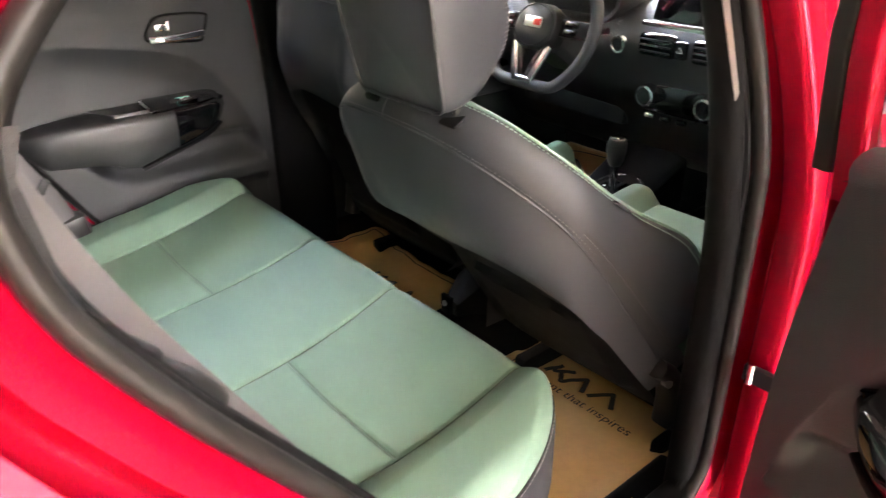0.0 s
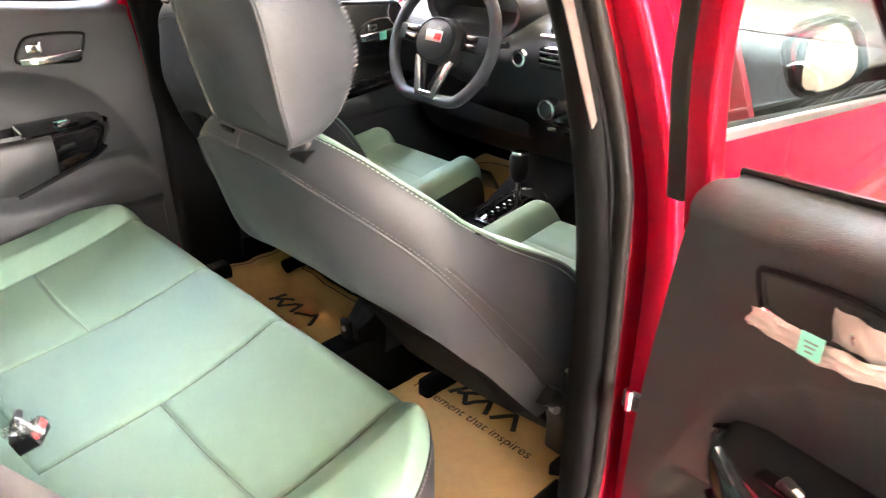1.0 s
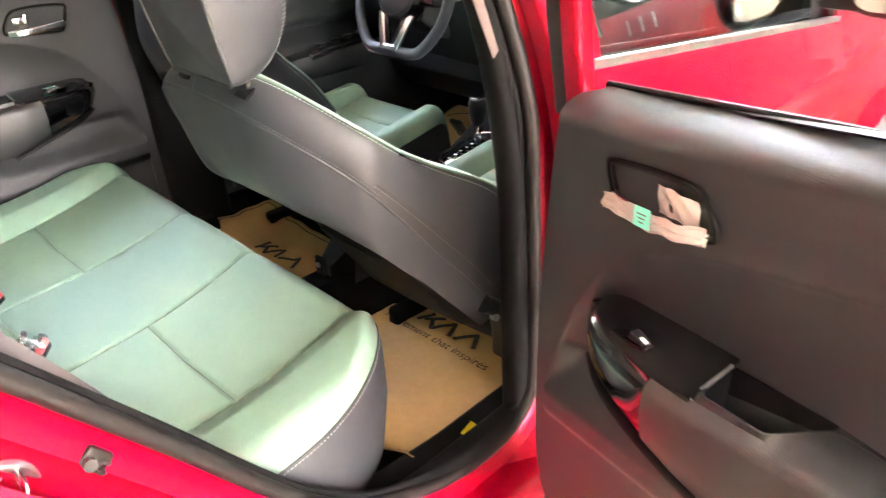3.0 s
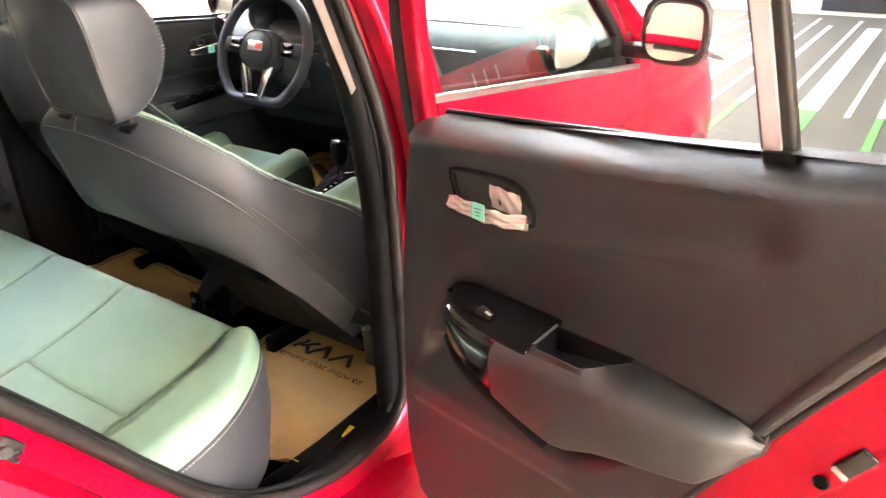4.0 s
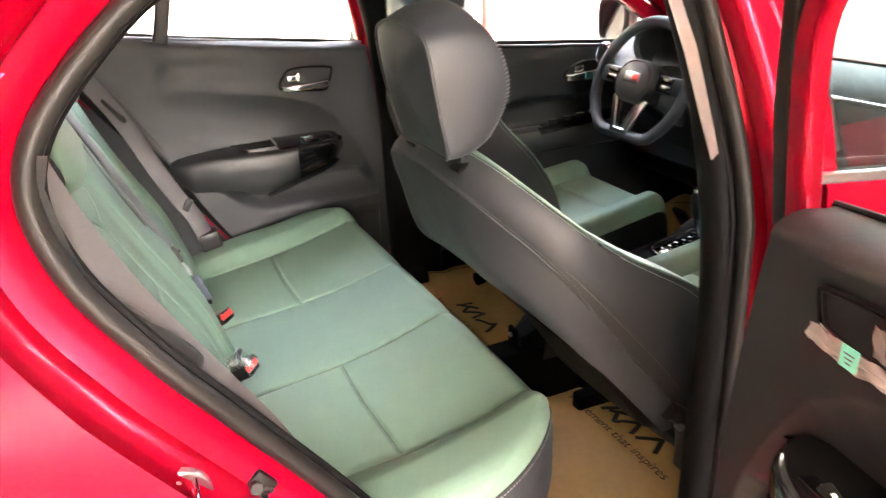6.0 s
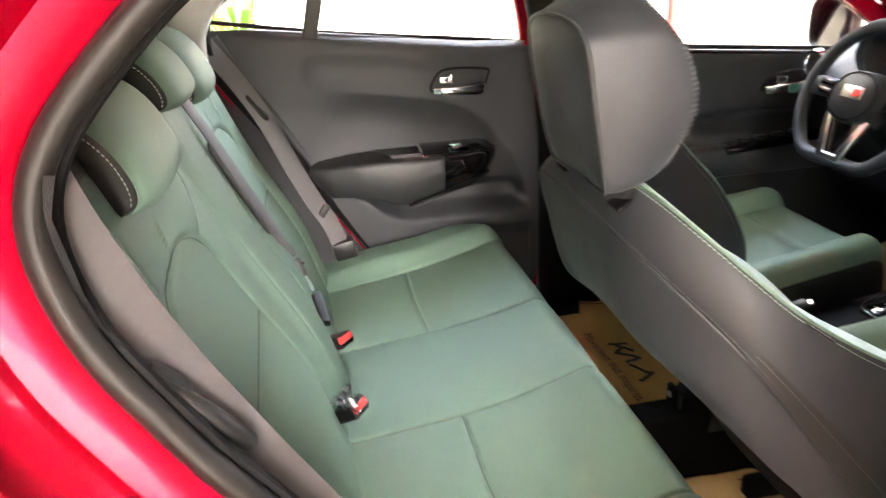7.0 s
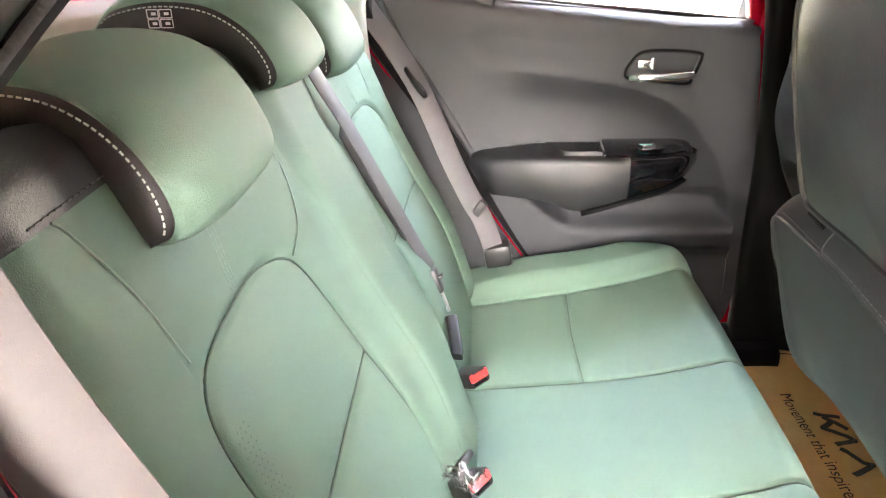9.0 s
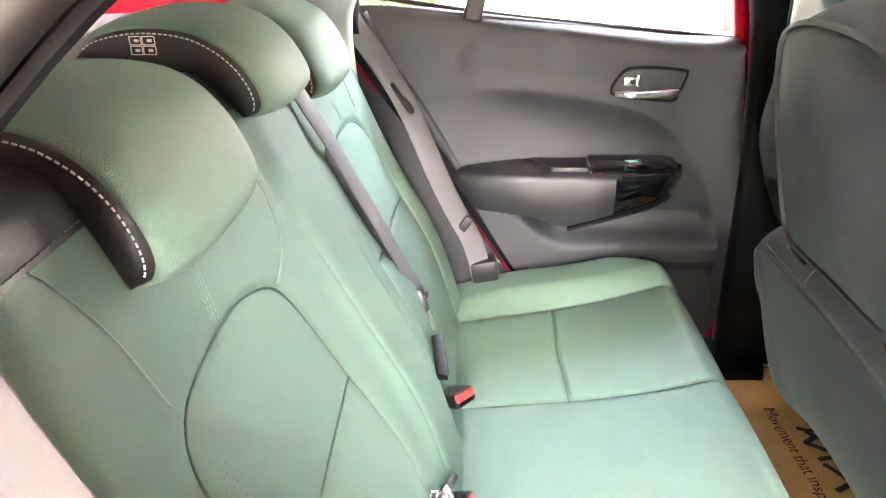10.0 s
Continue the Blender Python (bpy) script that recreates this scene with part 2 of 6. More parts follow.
# ---------------------------------------------------------------- ground and surroundings
def surroundings():
    m = material("polished_floor", (0.19, 0.165, 0.13), 0.4, vary=0.06, scale=8, spec=0.3)
    ob = part("floor", sheet(lambda u, v: (u, v, 0), span(-400, 400, 8), span(-400, 400, 8)), m)
    tagged(ob, "polished beige showroom floor under the car", "floor", kind="structure")
    # ceiling never in view; its slabs and gaps are placed to steer daylight
    ceil = part("ceiling", join(block((7.5, 5.45, 0.2), (1.55, 1.275, 3.5), 0), block((13.0, 7.0, 0.2), (5.5, 7.5, 3.5), 0), block((6.7, 3.3, 0.2), (8.65, 2.35, 3.5), 0), block((23.0, 7.6, 0.2), (0.5, -5.25, 3.5), 0), block((7.2, 5.45, 0.2), (-7.5, 1.275, 3.5), 0)), material("ceiling_board", (0.5, 0.5, 0.49), 0.8, vary=0.03))
    tagged(ceil, "white ceiling slabs, out of view, added to steer daylight", "ceiling", kind="structure")
    # south and east walls are unseen, added to damp bounce and block low sky
    for nm, size, at_ in (("added_wall_south", (22, 0.2, 3.4), (0.0, -9, 1.7)), ("wall_far", (0.2, 20, 3.4), (-11, 1.0, 1.7)), ("wall_north", (15.0, 0.2, 3.4), (4.5, 11, 1.7)), ("added_wall_east", (0.2, 9.4, 3.4), (12, 6.2, 1.7)), ("added_wall_southeast", (0.2, 7.4, 3.4), (12, -5.2, 1.7))):
        w_ = part(nm, block(size, at_, 0), material("light_damping_wall", (0.08, 0.08, 0.08), 0.7) if nm == "added_wall_south" else material("showroom_wall", (0.12, 0.12, 0.125) if nm == "wall_far" else (0.32, 0.31, 0.29), 0.7, vary=0.03))
        tagged(w_, "dark grey wall out of view, added to damp bounced light" if nm == "added_wall_south" else "plain grey plastered showroom wall, added where out of view", "wall", kind="structure")
    # slab added so that the polished floor mirrors something dark
    dp = part("dark_reflection_slab", block((1.3, 0.06, 1.6), (0.6, 10.8, 0.8), 0.01), BLACK)
    tagged(dp, "tall dark slab added to darken the floor's reflections", "display")
    # printed floor graphic ahead of the car
    dark = material("dark_floor_print", (0.05, 0.045, 0.033), 0.75, vary=0.15, scale=5, spec=0.08)
    line = material("grey_floor_print", (0.26, 0.255, 0.23), 0.75, vary=0.1, spec=0.1)
    green = material("green_floor_print", (0.05, 0.14, 0.035), 0.75, vary=0.1, spec=0.1)
    g = thing("floor_graphic", "dark glossy floor graphic with white and green stripes", "floor graphic", kind="structure")
    part("dark_field", block((9.0, 7.0, 0.004), (1.0, 6.8, 0.003), 0), dark, g)
    for k in range(-6, 9):
        x = 0.76 + 0.47 * k
        part("white_stripe", block((0.15 if k % 2 == 0 else 0.05, 4.3, 0.004), (x, 7.15, 0.007), 0), line, g)
        part("white_line", block((0.04, 5.0, 0.004), (x - 0.2, 7.4, 0.007), 0), line, g)
        part("green_stripe", block((0.15 if k % 2 == 0 else 0.05, 1.58, 0.004), (x, 4.2, 0.007), 0), green, g)
    # showroom beyond the far windows
    pale = material("pale_laminate", (0.66, 0.66, 0.63), 0.35, vary=0.03)
    for y in (1.35, 3.4):
        c = part("column", block((0.28, 0.28, 3.4), (-5.2, y, 1.7), 0.02), WHITE)
        tagged(c, "square white showroom column", "column", kind="structure")
    for x, y in ((5.2, 14.5), (9.6, 9.0), (9.6, 15.0)):
        c = part("column", block((0.3, 0.3, 3.4), (x, y, 1.7), 0.02), WHITE)
        tagged(c, "square white canopy column beyond the forecourt", "column", kind="structure")
    d = thing("reception_desk", "pale grey reception desk with white things on top", "desk")
    part("front_panel", block((0.06, 1.5, 1.12), (-4.3, 0.12, 0.56), 0.01), pale, d)
    part("desk_top", block((0.6, 1.56, 0.04), (-4.5, 0.12, 1.14), 0.01), pale, d)
    for y in (0.5, 0.72):
        b_ = part("white_pot", moved(loft([[(r * math.cos(t * math.pi / 10), r * math.sin(t * math.pi / 10), z) for t in range(20)] for z, r in ((0, 0.07), (0.16, 0.08), (0.2, 0.05))]), Matrix.Translation((-3.3, y, 0.72))), WHITE)
        tagged(b_, "small white pot on a low dark table", "pot")
    t = thing("low_table", "low dark table beside the desk", "table")
    part("table_top", block((0.5, 1.3, 0.04), (-3.3, 0.75, 0.7), 0.008), BLACK, t)
    for a in (-1, 1):
        for b_ in (-1, 1):
            part("leg", block((0.04, 0.04, 0.68), (-3.3 + 0.2 * a, 0.75 + 0.58 * b_, 0.34), 0.004), BLACK, t)
    ch = thing("waiting_chair", "dark grey padded waiting chair", "chair", group="waiting chairs")
    part("seat", block((0.5, 0.5, 0.1), (0, 0, 0.42), 0.03), GREY, ch)
    part("backrest", block((0.5, 0.09, 0.55), (0, 0.23, 0.72), 0.03, m=pose(0, 0, 0, -10, 0, 0)), GREY, ch)
    for a in (-1, 1):
        for b_ in (-1, 1):
            part("leg", block((0.03, 0.03, 0.38), (0.2 * a, 0.2 * b_, 0.19), 0.003), STEEL, ch)
    ch.location = (-4.2, 1.35, 0)
    ch.rotation_euler = (0, 0, 0.5)
    copy_thing(ch, pose(-4.6, 2.2, 0, 0, 0, 25))
    copy_thing(ch, pose(-5.2, -0.9, 0, 0, 0, 200))
    po = thing("red_post", "red rope barrier post on a white base", "post")
    part("shaft", tube([(-4.6, 2.75, 0.05), (-4.6, 2.75, 1.1)], 0.06, n=16), BUTTON, po)
    part("base", moved(loft([[(r * math.cos(t * math.pi / 12), r * math.sin(t * math.pi / 12), z) for t in range(24)] for z, r in ((0, 0.2), (0.03, 0.19), (0.05, 0.06))]), Matrix.Translation((-4.6, 2.75, 0))), WHITE, po)
    # potted plant
    leaf = material("plant_leaf", (0.09, 0.19, 0.03), 0.45, vary=0.3)
    pl = thing("potted_plant", "green strap-leaved plant in a white pot", "plant")
    part("pot", moved(loft([[(r * math.cos(t * math.pi / 12), r * math.sin(t * math.pi / 12), z) for t in range(24)] for z, r in ((0, 0.15), (0.62, 0.2), (0.64, 0.17))]), Matrix.Translation((-4.6, -0.78, 0))), WHITE, pl)
    rnd = random.Random(4)
    blades = []
    for k in range(60):
        a, l_, h_ = rnd.uniform(0, 6.28), rnd.uniform(0.25, 0.5), rnd.uniform(0.25, 0.6)
        base = Vector((-4.6 + 0.05 * math.cos(a), -0.78 + 0.05 * math.sin(a), 0.62))
        pts = [base + Vector((l_ * t * math.cos(a), l_ * t * math.sin(a), h_ * (1.6 * t - 0.9 * t * t))) for t in (0, 0.25, 0.5, 0.75, 1)]
        blades.append(sweep(pts, [(-0.016, 0), (0, 0.003), (0.016, 0), (0, -0.002)]))
    part("leaves", join(*blades), leaf, pl)
    # red and grey display stand in front of the forecourt, mirrored in the side glass
    ds = thing("exhibition_stand", "dark grey display board with a red lower half", "display")
    part("board", block((1.35, 0.08, 0.6), (3.55, 5.0, 1.56), 0.01), material("dark_grey_board", (0.07, 0.075, 0.07), 0.5), ds, "dark grey upper board")
    part("plinth", block((1.35, 0.1, 1.26), (3.55, 5.0, 0.63), 0.01), material("red_board", (0.5, 0.02, 0.03), 0.4), ds, "red lower board")
    for k in range(3):
        part("white_mark", block((0.02, 0.01, 0.16), (3.45 + 0.13 * k, 4.943, 1.08), 0), WHITE, ds)
    bp_ = part("blue_panel", block((0.7, 0.1, 1.5), (-2.6, -1.75, 0.75), 0.02), material("blue_print", (0.05, 0.3, 0.6), 0.4))
    tagged(bp_, "bright blue display panel standing behind the car", "display")


def tree(x, y, h, seed):
    """A street tree: tapered trunk, limbs and a crown of leaf clumps."""
    rnd = random.Random(seed)
    t = thing("tree", "leafy green street tree beyond the forecourt", "tree", group="street trees")
    t.location = (x, y, 0)
    bark = bpy.data.materials.get("bark") or material("bark", (0.12, 0.09, 0.065), 0.9, vary=0.3)
    leaf = bpy.data.materials.get("tree_leaf") or material("tree_leaf", (0.06, 0.12, 0.035), 0.6, vary=0.4)
    limbs = [loft([[(r * math.cos(k * math.pi / 5), r * math.sin(k * math.pi / 5), z) for k in range(10)] for z, r in ((0, 0.16), (h * 0.3, 0.11), (h * 0.6, 0.06))])]
    tips = []
    for k in range(9):
        a, up_ = rnd.uniform(0, 6.28), rnd.uniform(0.25, 0.55)
        p = [Vector((0, 0, h * up_)), Vector((0.5 * math.cos(a), 0.5 * math.sin(a), h * (up_ + 0.12))), Vector((1.2 * math.cos(a), 1.2 * math.sin(a), h * (up_ + 0.3)))]
        limbs.append(tube(p, 0.035, n=6))
        tips += [p[1], p[2]]
    part("trunk", join(*limbs), bark, t)
    vs, fs = [], []
    for k in range(2600):
        c = rnd.choice(tips) + Vector([rnd.gauss(0, 0.42) for _ in range(3)])
        n_ = Vector([rnd.gauss(0, 1) for _ in range(3)]).normalized()
        u_ = n_.orthogonal().normalized() * rnd.uniform(0.05, 0.11)
        w_ = n_.cross(u_) * 0.6
        i = len(vs)
        vs += [c + u_, c + w_, c - u_, c - w_]
        fs.append((i, i + 1, i + 2, i + 3))
    part("crown", (vs, fs), leaf, t, smooth=False)


surroundings()
for k, (x, y) in enumerate(((24, -6), (26, 2), (6.5, 18.5), (10.5, 18), (25, -14), (9, 25))):
    tree(x, y, 4.2 + 0.5 * (k % 3), k)


# ---------------------------------------------------------------- car body
def side_x(z):
    """Half width of the door openings at a height."""
    return 0.685 - 0.2 * max(0.0, z - 0.98) ** 1.15


OPENING = curve([(0.262, 0.48, 0), (0.259, 0.65, 0), (0.252, 0.85, 0), (0.236, 1.05, 0), (0.195, 1.22, 0), (0.15, 1.35, 0), (0.09, 1.402, 0), (-0.1, 1.418, 0), (-0.3, 1.408, 0), (-0.465, 1.362, 0), (-0.572, 1.277, 0),
                 (-0.624, 1.197, 0), (-0.612, 1.11, 0), (-0.56, 1.02, 0), (-0.49, 0.92, 0), (-0.395, 0.785, 0), (-0.305, 0.65, 0), (-0.23, 0.55, 0), (-0.145, 0.47, 0), (-0.035, 0.412, 0), (0.09, 0.378, 0), (0.19, 0.383, 0), (0.247, 0.42, 0)], 6, True)
OPENING = [(p[0], p[1]) for p in OPENING]


def ring(out, dx, zmin=0.12, sx=1):
    """The opening's outline moved outwards by out and sideways by dx."""
    return [(sx * (side_x(z0) + dx), y, max(z, zmin)) for (y, z), (y0, z0) in zip(shrink(OPENING, -out), OPENING)]


def side_frame(car, sx):
    """Painted flange round a rear door opening, stepping out to the outer skin."""
    prof = [(0.006, -0.03), (0.016, -0.005), (0.024, 0.006), (0.04, 0.012), (0.056, 0.016), (0.062, 0.034), (0.072, 0.052), (0.09, 0.06), (0.105, 0.075)]
    rings = [ring(o, d, sx=sx) for o, d in prof]
    rows = [list(r) + [r[0]] for r in rings]
    part("door_opening_frame", loft(rows, caps=False, closed=False), RED, car)
    seal = [Vector(p) for p in ring(0.009, 0.001, sx=sx)]
    part("door_seal", tube(seal, 0.012, True, 12, up=(1, 0, 0)), RUBBER, car)
    part("inner_seal_lip", tube([Vector(p) for p in (ring(-0.002, -0.014, sx=sx) if sx > 0 else ring(0.008, -0.026, sx=sx))], 0.006 if sx > 0 else 0.02, True, up=(1, 0, 0)), SHELL, car)
    if sx < 0:
        part("flange_edge", tube([Vector(p) for p in ring(0.028, -0.036, sx=sx) if -0.66 < p[1] < -0.3 and p[2] < 1.15], 0.0028), RED, car)


def car_body():
    car = thing("car_body", "glossy red small hatchback body with its right rear door open", "car", kind="structure")
    for sx in (1, -1):
        side_frame(car, sx)
        # rear quarter behind the opening
        def quarter(u, v, sx=sx):
            z = 0.3 + 1.0 * v
            edge = float(np.interp(z, [0.3, 0.412, 0.47, 0.55, 0.65, 0.785, 0.92, 1.02, 1.11, 1.197, 1.277, 1.362], [-0.03, -0.06, -0.145, -0.23, -0.305, -0.395, -0.49, -0.56, -0.612, -0.624, -0.572, -0.465]))
            y = edge - 0.078 - u * 0.75
            return (sx * (side_x(z) + 0.073 + 0.03 * math.sin(math.pi * min(1, v * 1.05)) * (1 - u) ** 2 - 0.12 * u ** 3), y, z)
        part("rear_quarter_panel", sheet(quarter, span(0, 1, 20), span(0, 1, 24)), RED, car)
        part("sill_panel", sweep([(sx * 0.72, -0.2, 0.24), (sx * 0.725, 0.3, 0.235), (sx * 0.725, 1.3, 0.235)], rounded(0.12, 0.17, 0.035)), RED, car)
    # floor pan, tunnel, bulkheads
    part("floor_pan", sheet(lambda u, v: (u, v, 0.285 + 0.13 * math.exp(-(u / 0.09) ** 4) * (1 if v > -0.3 else 0.6)), span(-0.7, 0.7, 40), span(-0.5, 1.5, 20)), CARPET, car)
    part("underbody", block((1.4, 3.1, 0.06), (0, 0.35, 0.19), 0.01), BLACK, car)
    part("firewall", sheet(lambda u, v: (u, 1.42 + 0.1 * v, 0.25 + 0.75 * v), span(-0.72, 0.72, 4), span(0, 1, 4)), CARPET, car)
    for sx in (1, -1):
        part("scuff_trim", sweep([(sx * 0.625, -0.2, 0.37), (sx * 0.63, 0.1, 0.352), (sx * 0.632, 0.3, 0.355)], rounded(0.1, 0.05, 0.018)), SHELL, car)
        part("kick_trim", sweep([(sx * 0.66, -0.35, 0.5), (sx * 0.66, -0.2, 0.36), (sx * 0.665, 0.0, 0.34), (sx * 0.665, 0.32, 0.34), (sx * 0.665, 1.35, 0.34)], rounded(0.05, 0.13, 0.02)), SHELL, car)
        def filler(u, v, sx=sx):
            z = 0.5 + 0.72 * v
            ye = float(np.interp(z, [0.47, 0.55, 0.65, 0.785, 0.92, 1.02, 1.11, 1.197, 1.25], [-0.145, -0.23, -0.305, -0.395, -0.49, -0.56, -0.612, -0.624, -0.6])) + 0.004
            ys = -0.44 - 0.41 * (z - 0.575) - 0.03
            return (sx * (0.662 - 0.09 * u), ye + (ys - ye) * u - 0.02 * math.sin(math.pi * u), z)
        part("wheel_arch_trim", sheet(filler, span(0, 1, 10), span(0, 1, 24)), PLASTIC, car)
    # roof with its lining, and pillars
    roof = lambda lift: (lambda u, v: (0.56 * u * (1 - 0.06 * max(0, v) ** 2), 0.95 * v - 0.2, 1.425 + lift + 0.06 * (1 - u * u) - 0.05 * abs(v) ** 3))
    part("roof_panel", sheet(roof(0.025), span(-1, 1, 16), span(-1, 1, 16)), RED, car)
    part("headliner", sheet(roof(0.0), span(-1, 1, 16), span(-1, 1, 16)), LINER, car)
    for sx in (1, -1):
        dy = 0.0 if sx > 0 else 0.014
        pillar = [(sx * 0.655, 0.275, 0.36), (sx * 0.655, 0.27, 0.6), (sx * 0.65, 0.265, 0.9), (sx * 0.625, 0.235, 1.15), (sx * 0.585, 0.17, 1.38)]
        part("centre_pillar_trim", sweep(curve([(a, b + dy, c) for a, b, c in pillar], 5), rounded(0.085 if sx > 0 else 0.18, 0.05, 0.02), up=(1, 0, 0)), SHELL, car)
        part("centre_pillar", sweep(curve([(sx * 0.735, 0.315 - dy, 0.3), (sx * 0.735, 0.31 - dy, 0.6), (sx * 0.735, 0.295 - dy, 0.95), (sx * 0.69, 0.25 - dy, 1.2), (sx * 0.625, 0.18 - dy, 1.41)], 5), rounded(0.06 if sx > 0 else 0.2, 0.05, 0.015), up=(1, 0, 0)), RED, car)
        part("windscreen_pillar", sweep([(sx * 0.70, 1.5, 1.0), (sx * 0.64, 1.1, 1.27), (sx * 0.57, 0.68, 1.42)], rounded(0.07, 0.07, 0.02)), RED, car)
        part("rear_pillar_trim", sweep(curve([(sx * 0.61, -0.72 - 0.02 * sx, 1.02), (sx * 0.61, -0.72 - 0.02 * sx, 1.2), (sx * 0.58, -0.63 - 0.02 * sx, 1.33), (sx * 0.54, -0.47 - 0.02 * sx, 1.42)], 6), rounded(0.16 if sx < 0 else 0.06, 0.03, 0.014), up=(1, 0, 0)), LINER if sx < 0 else PLASTIC, car)
        part("rear_pillar", sweep(curve([(sx * 0.72, -0.9, 0.95), (sx * 0.68, -0.83, 1.16), (sx * 0.62, -0.72, 1.33), (sx * 0.56, -0.6, 1.43)], 6), rounded(0.22 if sx > 0 else 0.1, 0.05, 0.02), up=(1, 0, 0)), RED, car)
    # hatch, its window, and the boot
    part("hatch_panel", sheet(lambda u, v: (0.66 * u, -1.42 + 0.08 * v - 0.05 * (1 - u * u), 0.3 + 0.72 * v), span(-1, 1, 10), span(0, 1, 8)), RED, car)
    g = part("hatch_glass", sheet(lambda u, v: ((0.58 - 0.1 * v) * u, -1.34 + 0.3 * v - 0.05 * (1 - u * u), 1.02 + 0.38 * v), span(-1, 1, 10), span(0, 1, 8)), GLASS, car)
    g.visible_shadow = False
    g = part("windscreen", sheet(lambda u, v: ((0.69 - 0.13 * v) * u, 1.6 - 0.88 * v + 0.06 * (1 - u * u), 0.97 + 0.46 * v), span(-1, 1, 12), span(0, 1, 8)), GLASS, car)
    g.visible_shadow = False
    part("bonnet", sheet(lambda u, v: (0.70 * u, 1.58 + 1.1 * v, 0.98 - 0.2 * v ** 1.8 - 0.05 * u * u), span(-1, 1, 14), span(0, 1, 12)), RED, car)
    return car


CAR = car_body()


# ---------------------------------------------------------------- rear bench
def seam_field(pts, seams):
    """Distance of each (a, b) point to the nearest of some lines."""
    p = np.array(pts, float)
    best = np.full(len(p), 9.0)
    for s in seams:
        for a, b in zip(s, s[1:]):
            a, b = np.array(a[:2], float), np.array(b[:2], float)
            d = b - a
            t = np.clip(((p - a) @ d) / max(d @ d, 1e-12), 0, 1)
            best = np.minimum(best, np.hypot(*(p - a - t[:, None] * d).T))
    return best


def relief(dist, groove=0.0045, width=0.003, puff=0.005, reach=0.04):
    return -groove * np.exp(-(dist / width) ** 2) - puff * np.exp(-dist / reach)


def dense(lo, hi, step, extra=()):
    """Even steps with more of them round given places."""
    v = set(round(x, 5) for x in np.arange(lo, hi + 1e-6, step))
    for e in extra:
        v |= {round(e + k * 0.0022, 5) for k in range(-4, 5) if lo < e + k * 0.0022 < hi}
    return sorted(v)


W, YR = 0.635, -0.47
CUSHION_SEAMS = [curve([(s * 0.135, 0.1, 0), (s * 0.14, 0.0, 0), (s * 0.15, -0.22, 0), (s * 0.152, -0.5, 0)], 4) for s in (1, -1)]
CUSHION_SEAMS += [curve([(s * 0.475, 0.06, 0), (s * 0.475, 0.0, 0), (s * 0.468, -0.22, 0), (s * 0.435, -0.5, 0)], 4) for s in (1, -1)]
CUSHION_SEAMS += [[(s * 0.15, -0.222), (s * 0.3, -0.226), (s * 0.468, -0.22)] for s in (1, -1)]


def front_line(x):
    """Front edge of the cushion in plan."""
    a = max(0.0, abs(x) - (W - 0.165)) / 0.165
    return 0.045 - 0.25 * (1 - math.sqrt(max(0.0, 1 - a * a)))


def cushion_top(x, y):
    z = 0.6 + 0.1 * (y + 0.22) + 0.45 * max(0.0, y + 0.26) ** 2 - 0.012 * smooth01((y + 0.0) / 0.05) + 0.028 * smooth01((abs(x) - 0.46) / 0.07) * smooth01((y + 0.5) / 0.25)
    edge = min(front_line(x) - y, (W - abs(x)) * 0.9)
    r = 0.045
    if edge < r:
        z -= r - math.sqrt(max(0.0, r * r - (r - max(edge, 0)) ** 2))
    return z


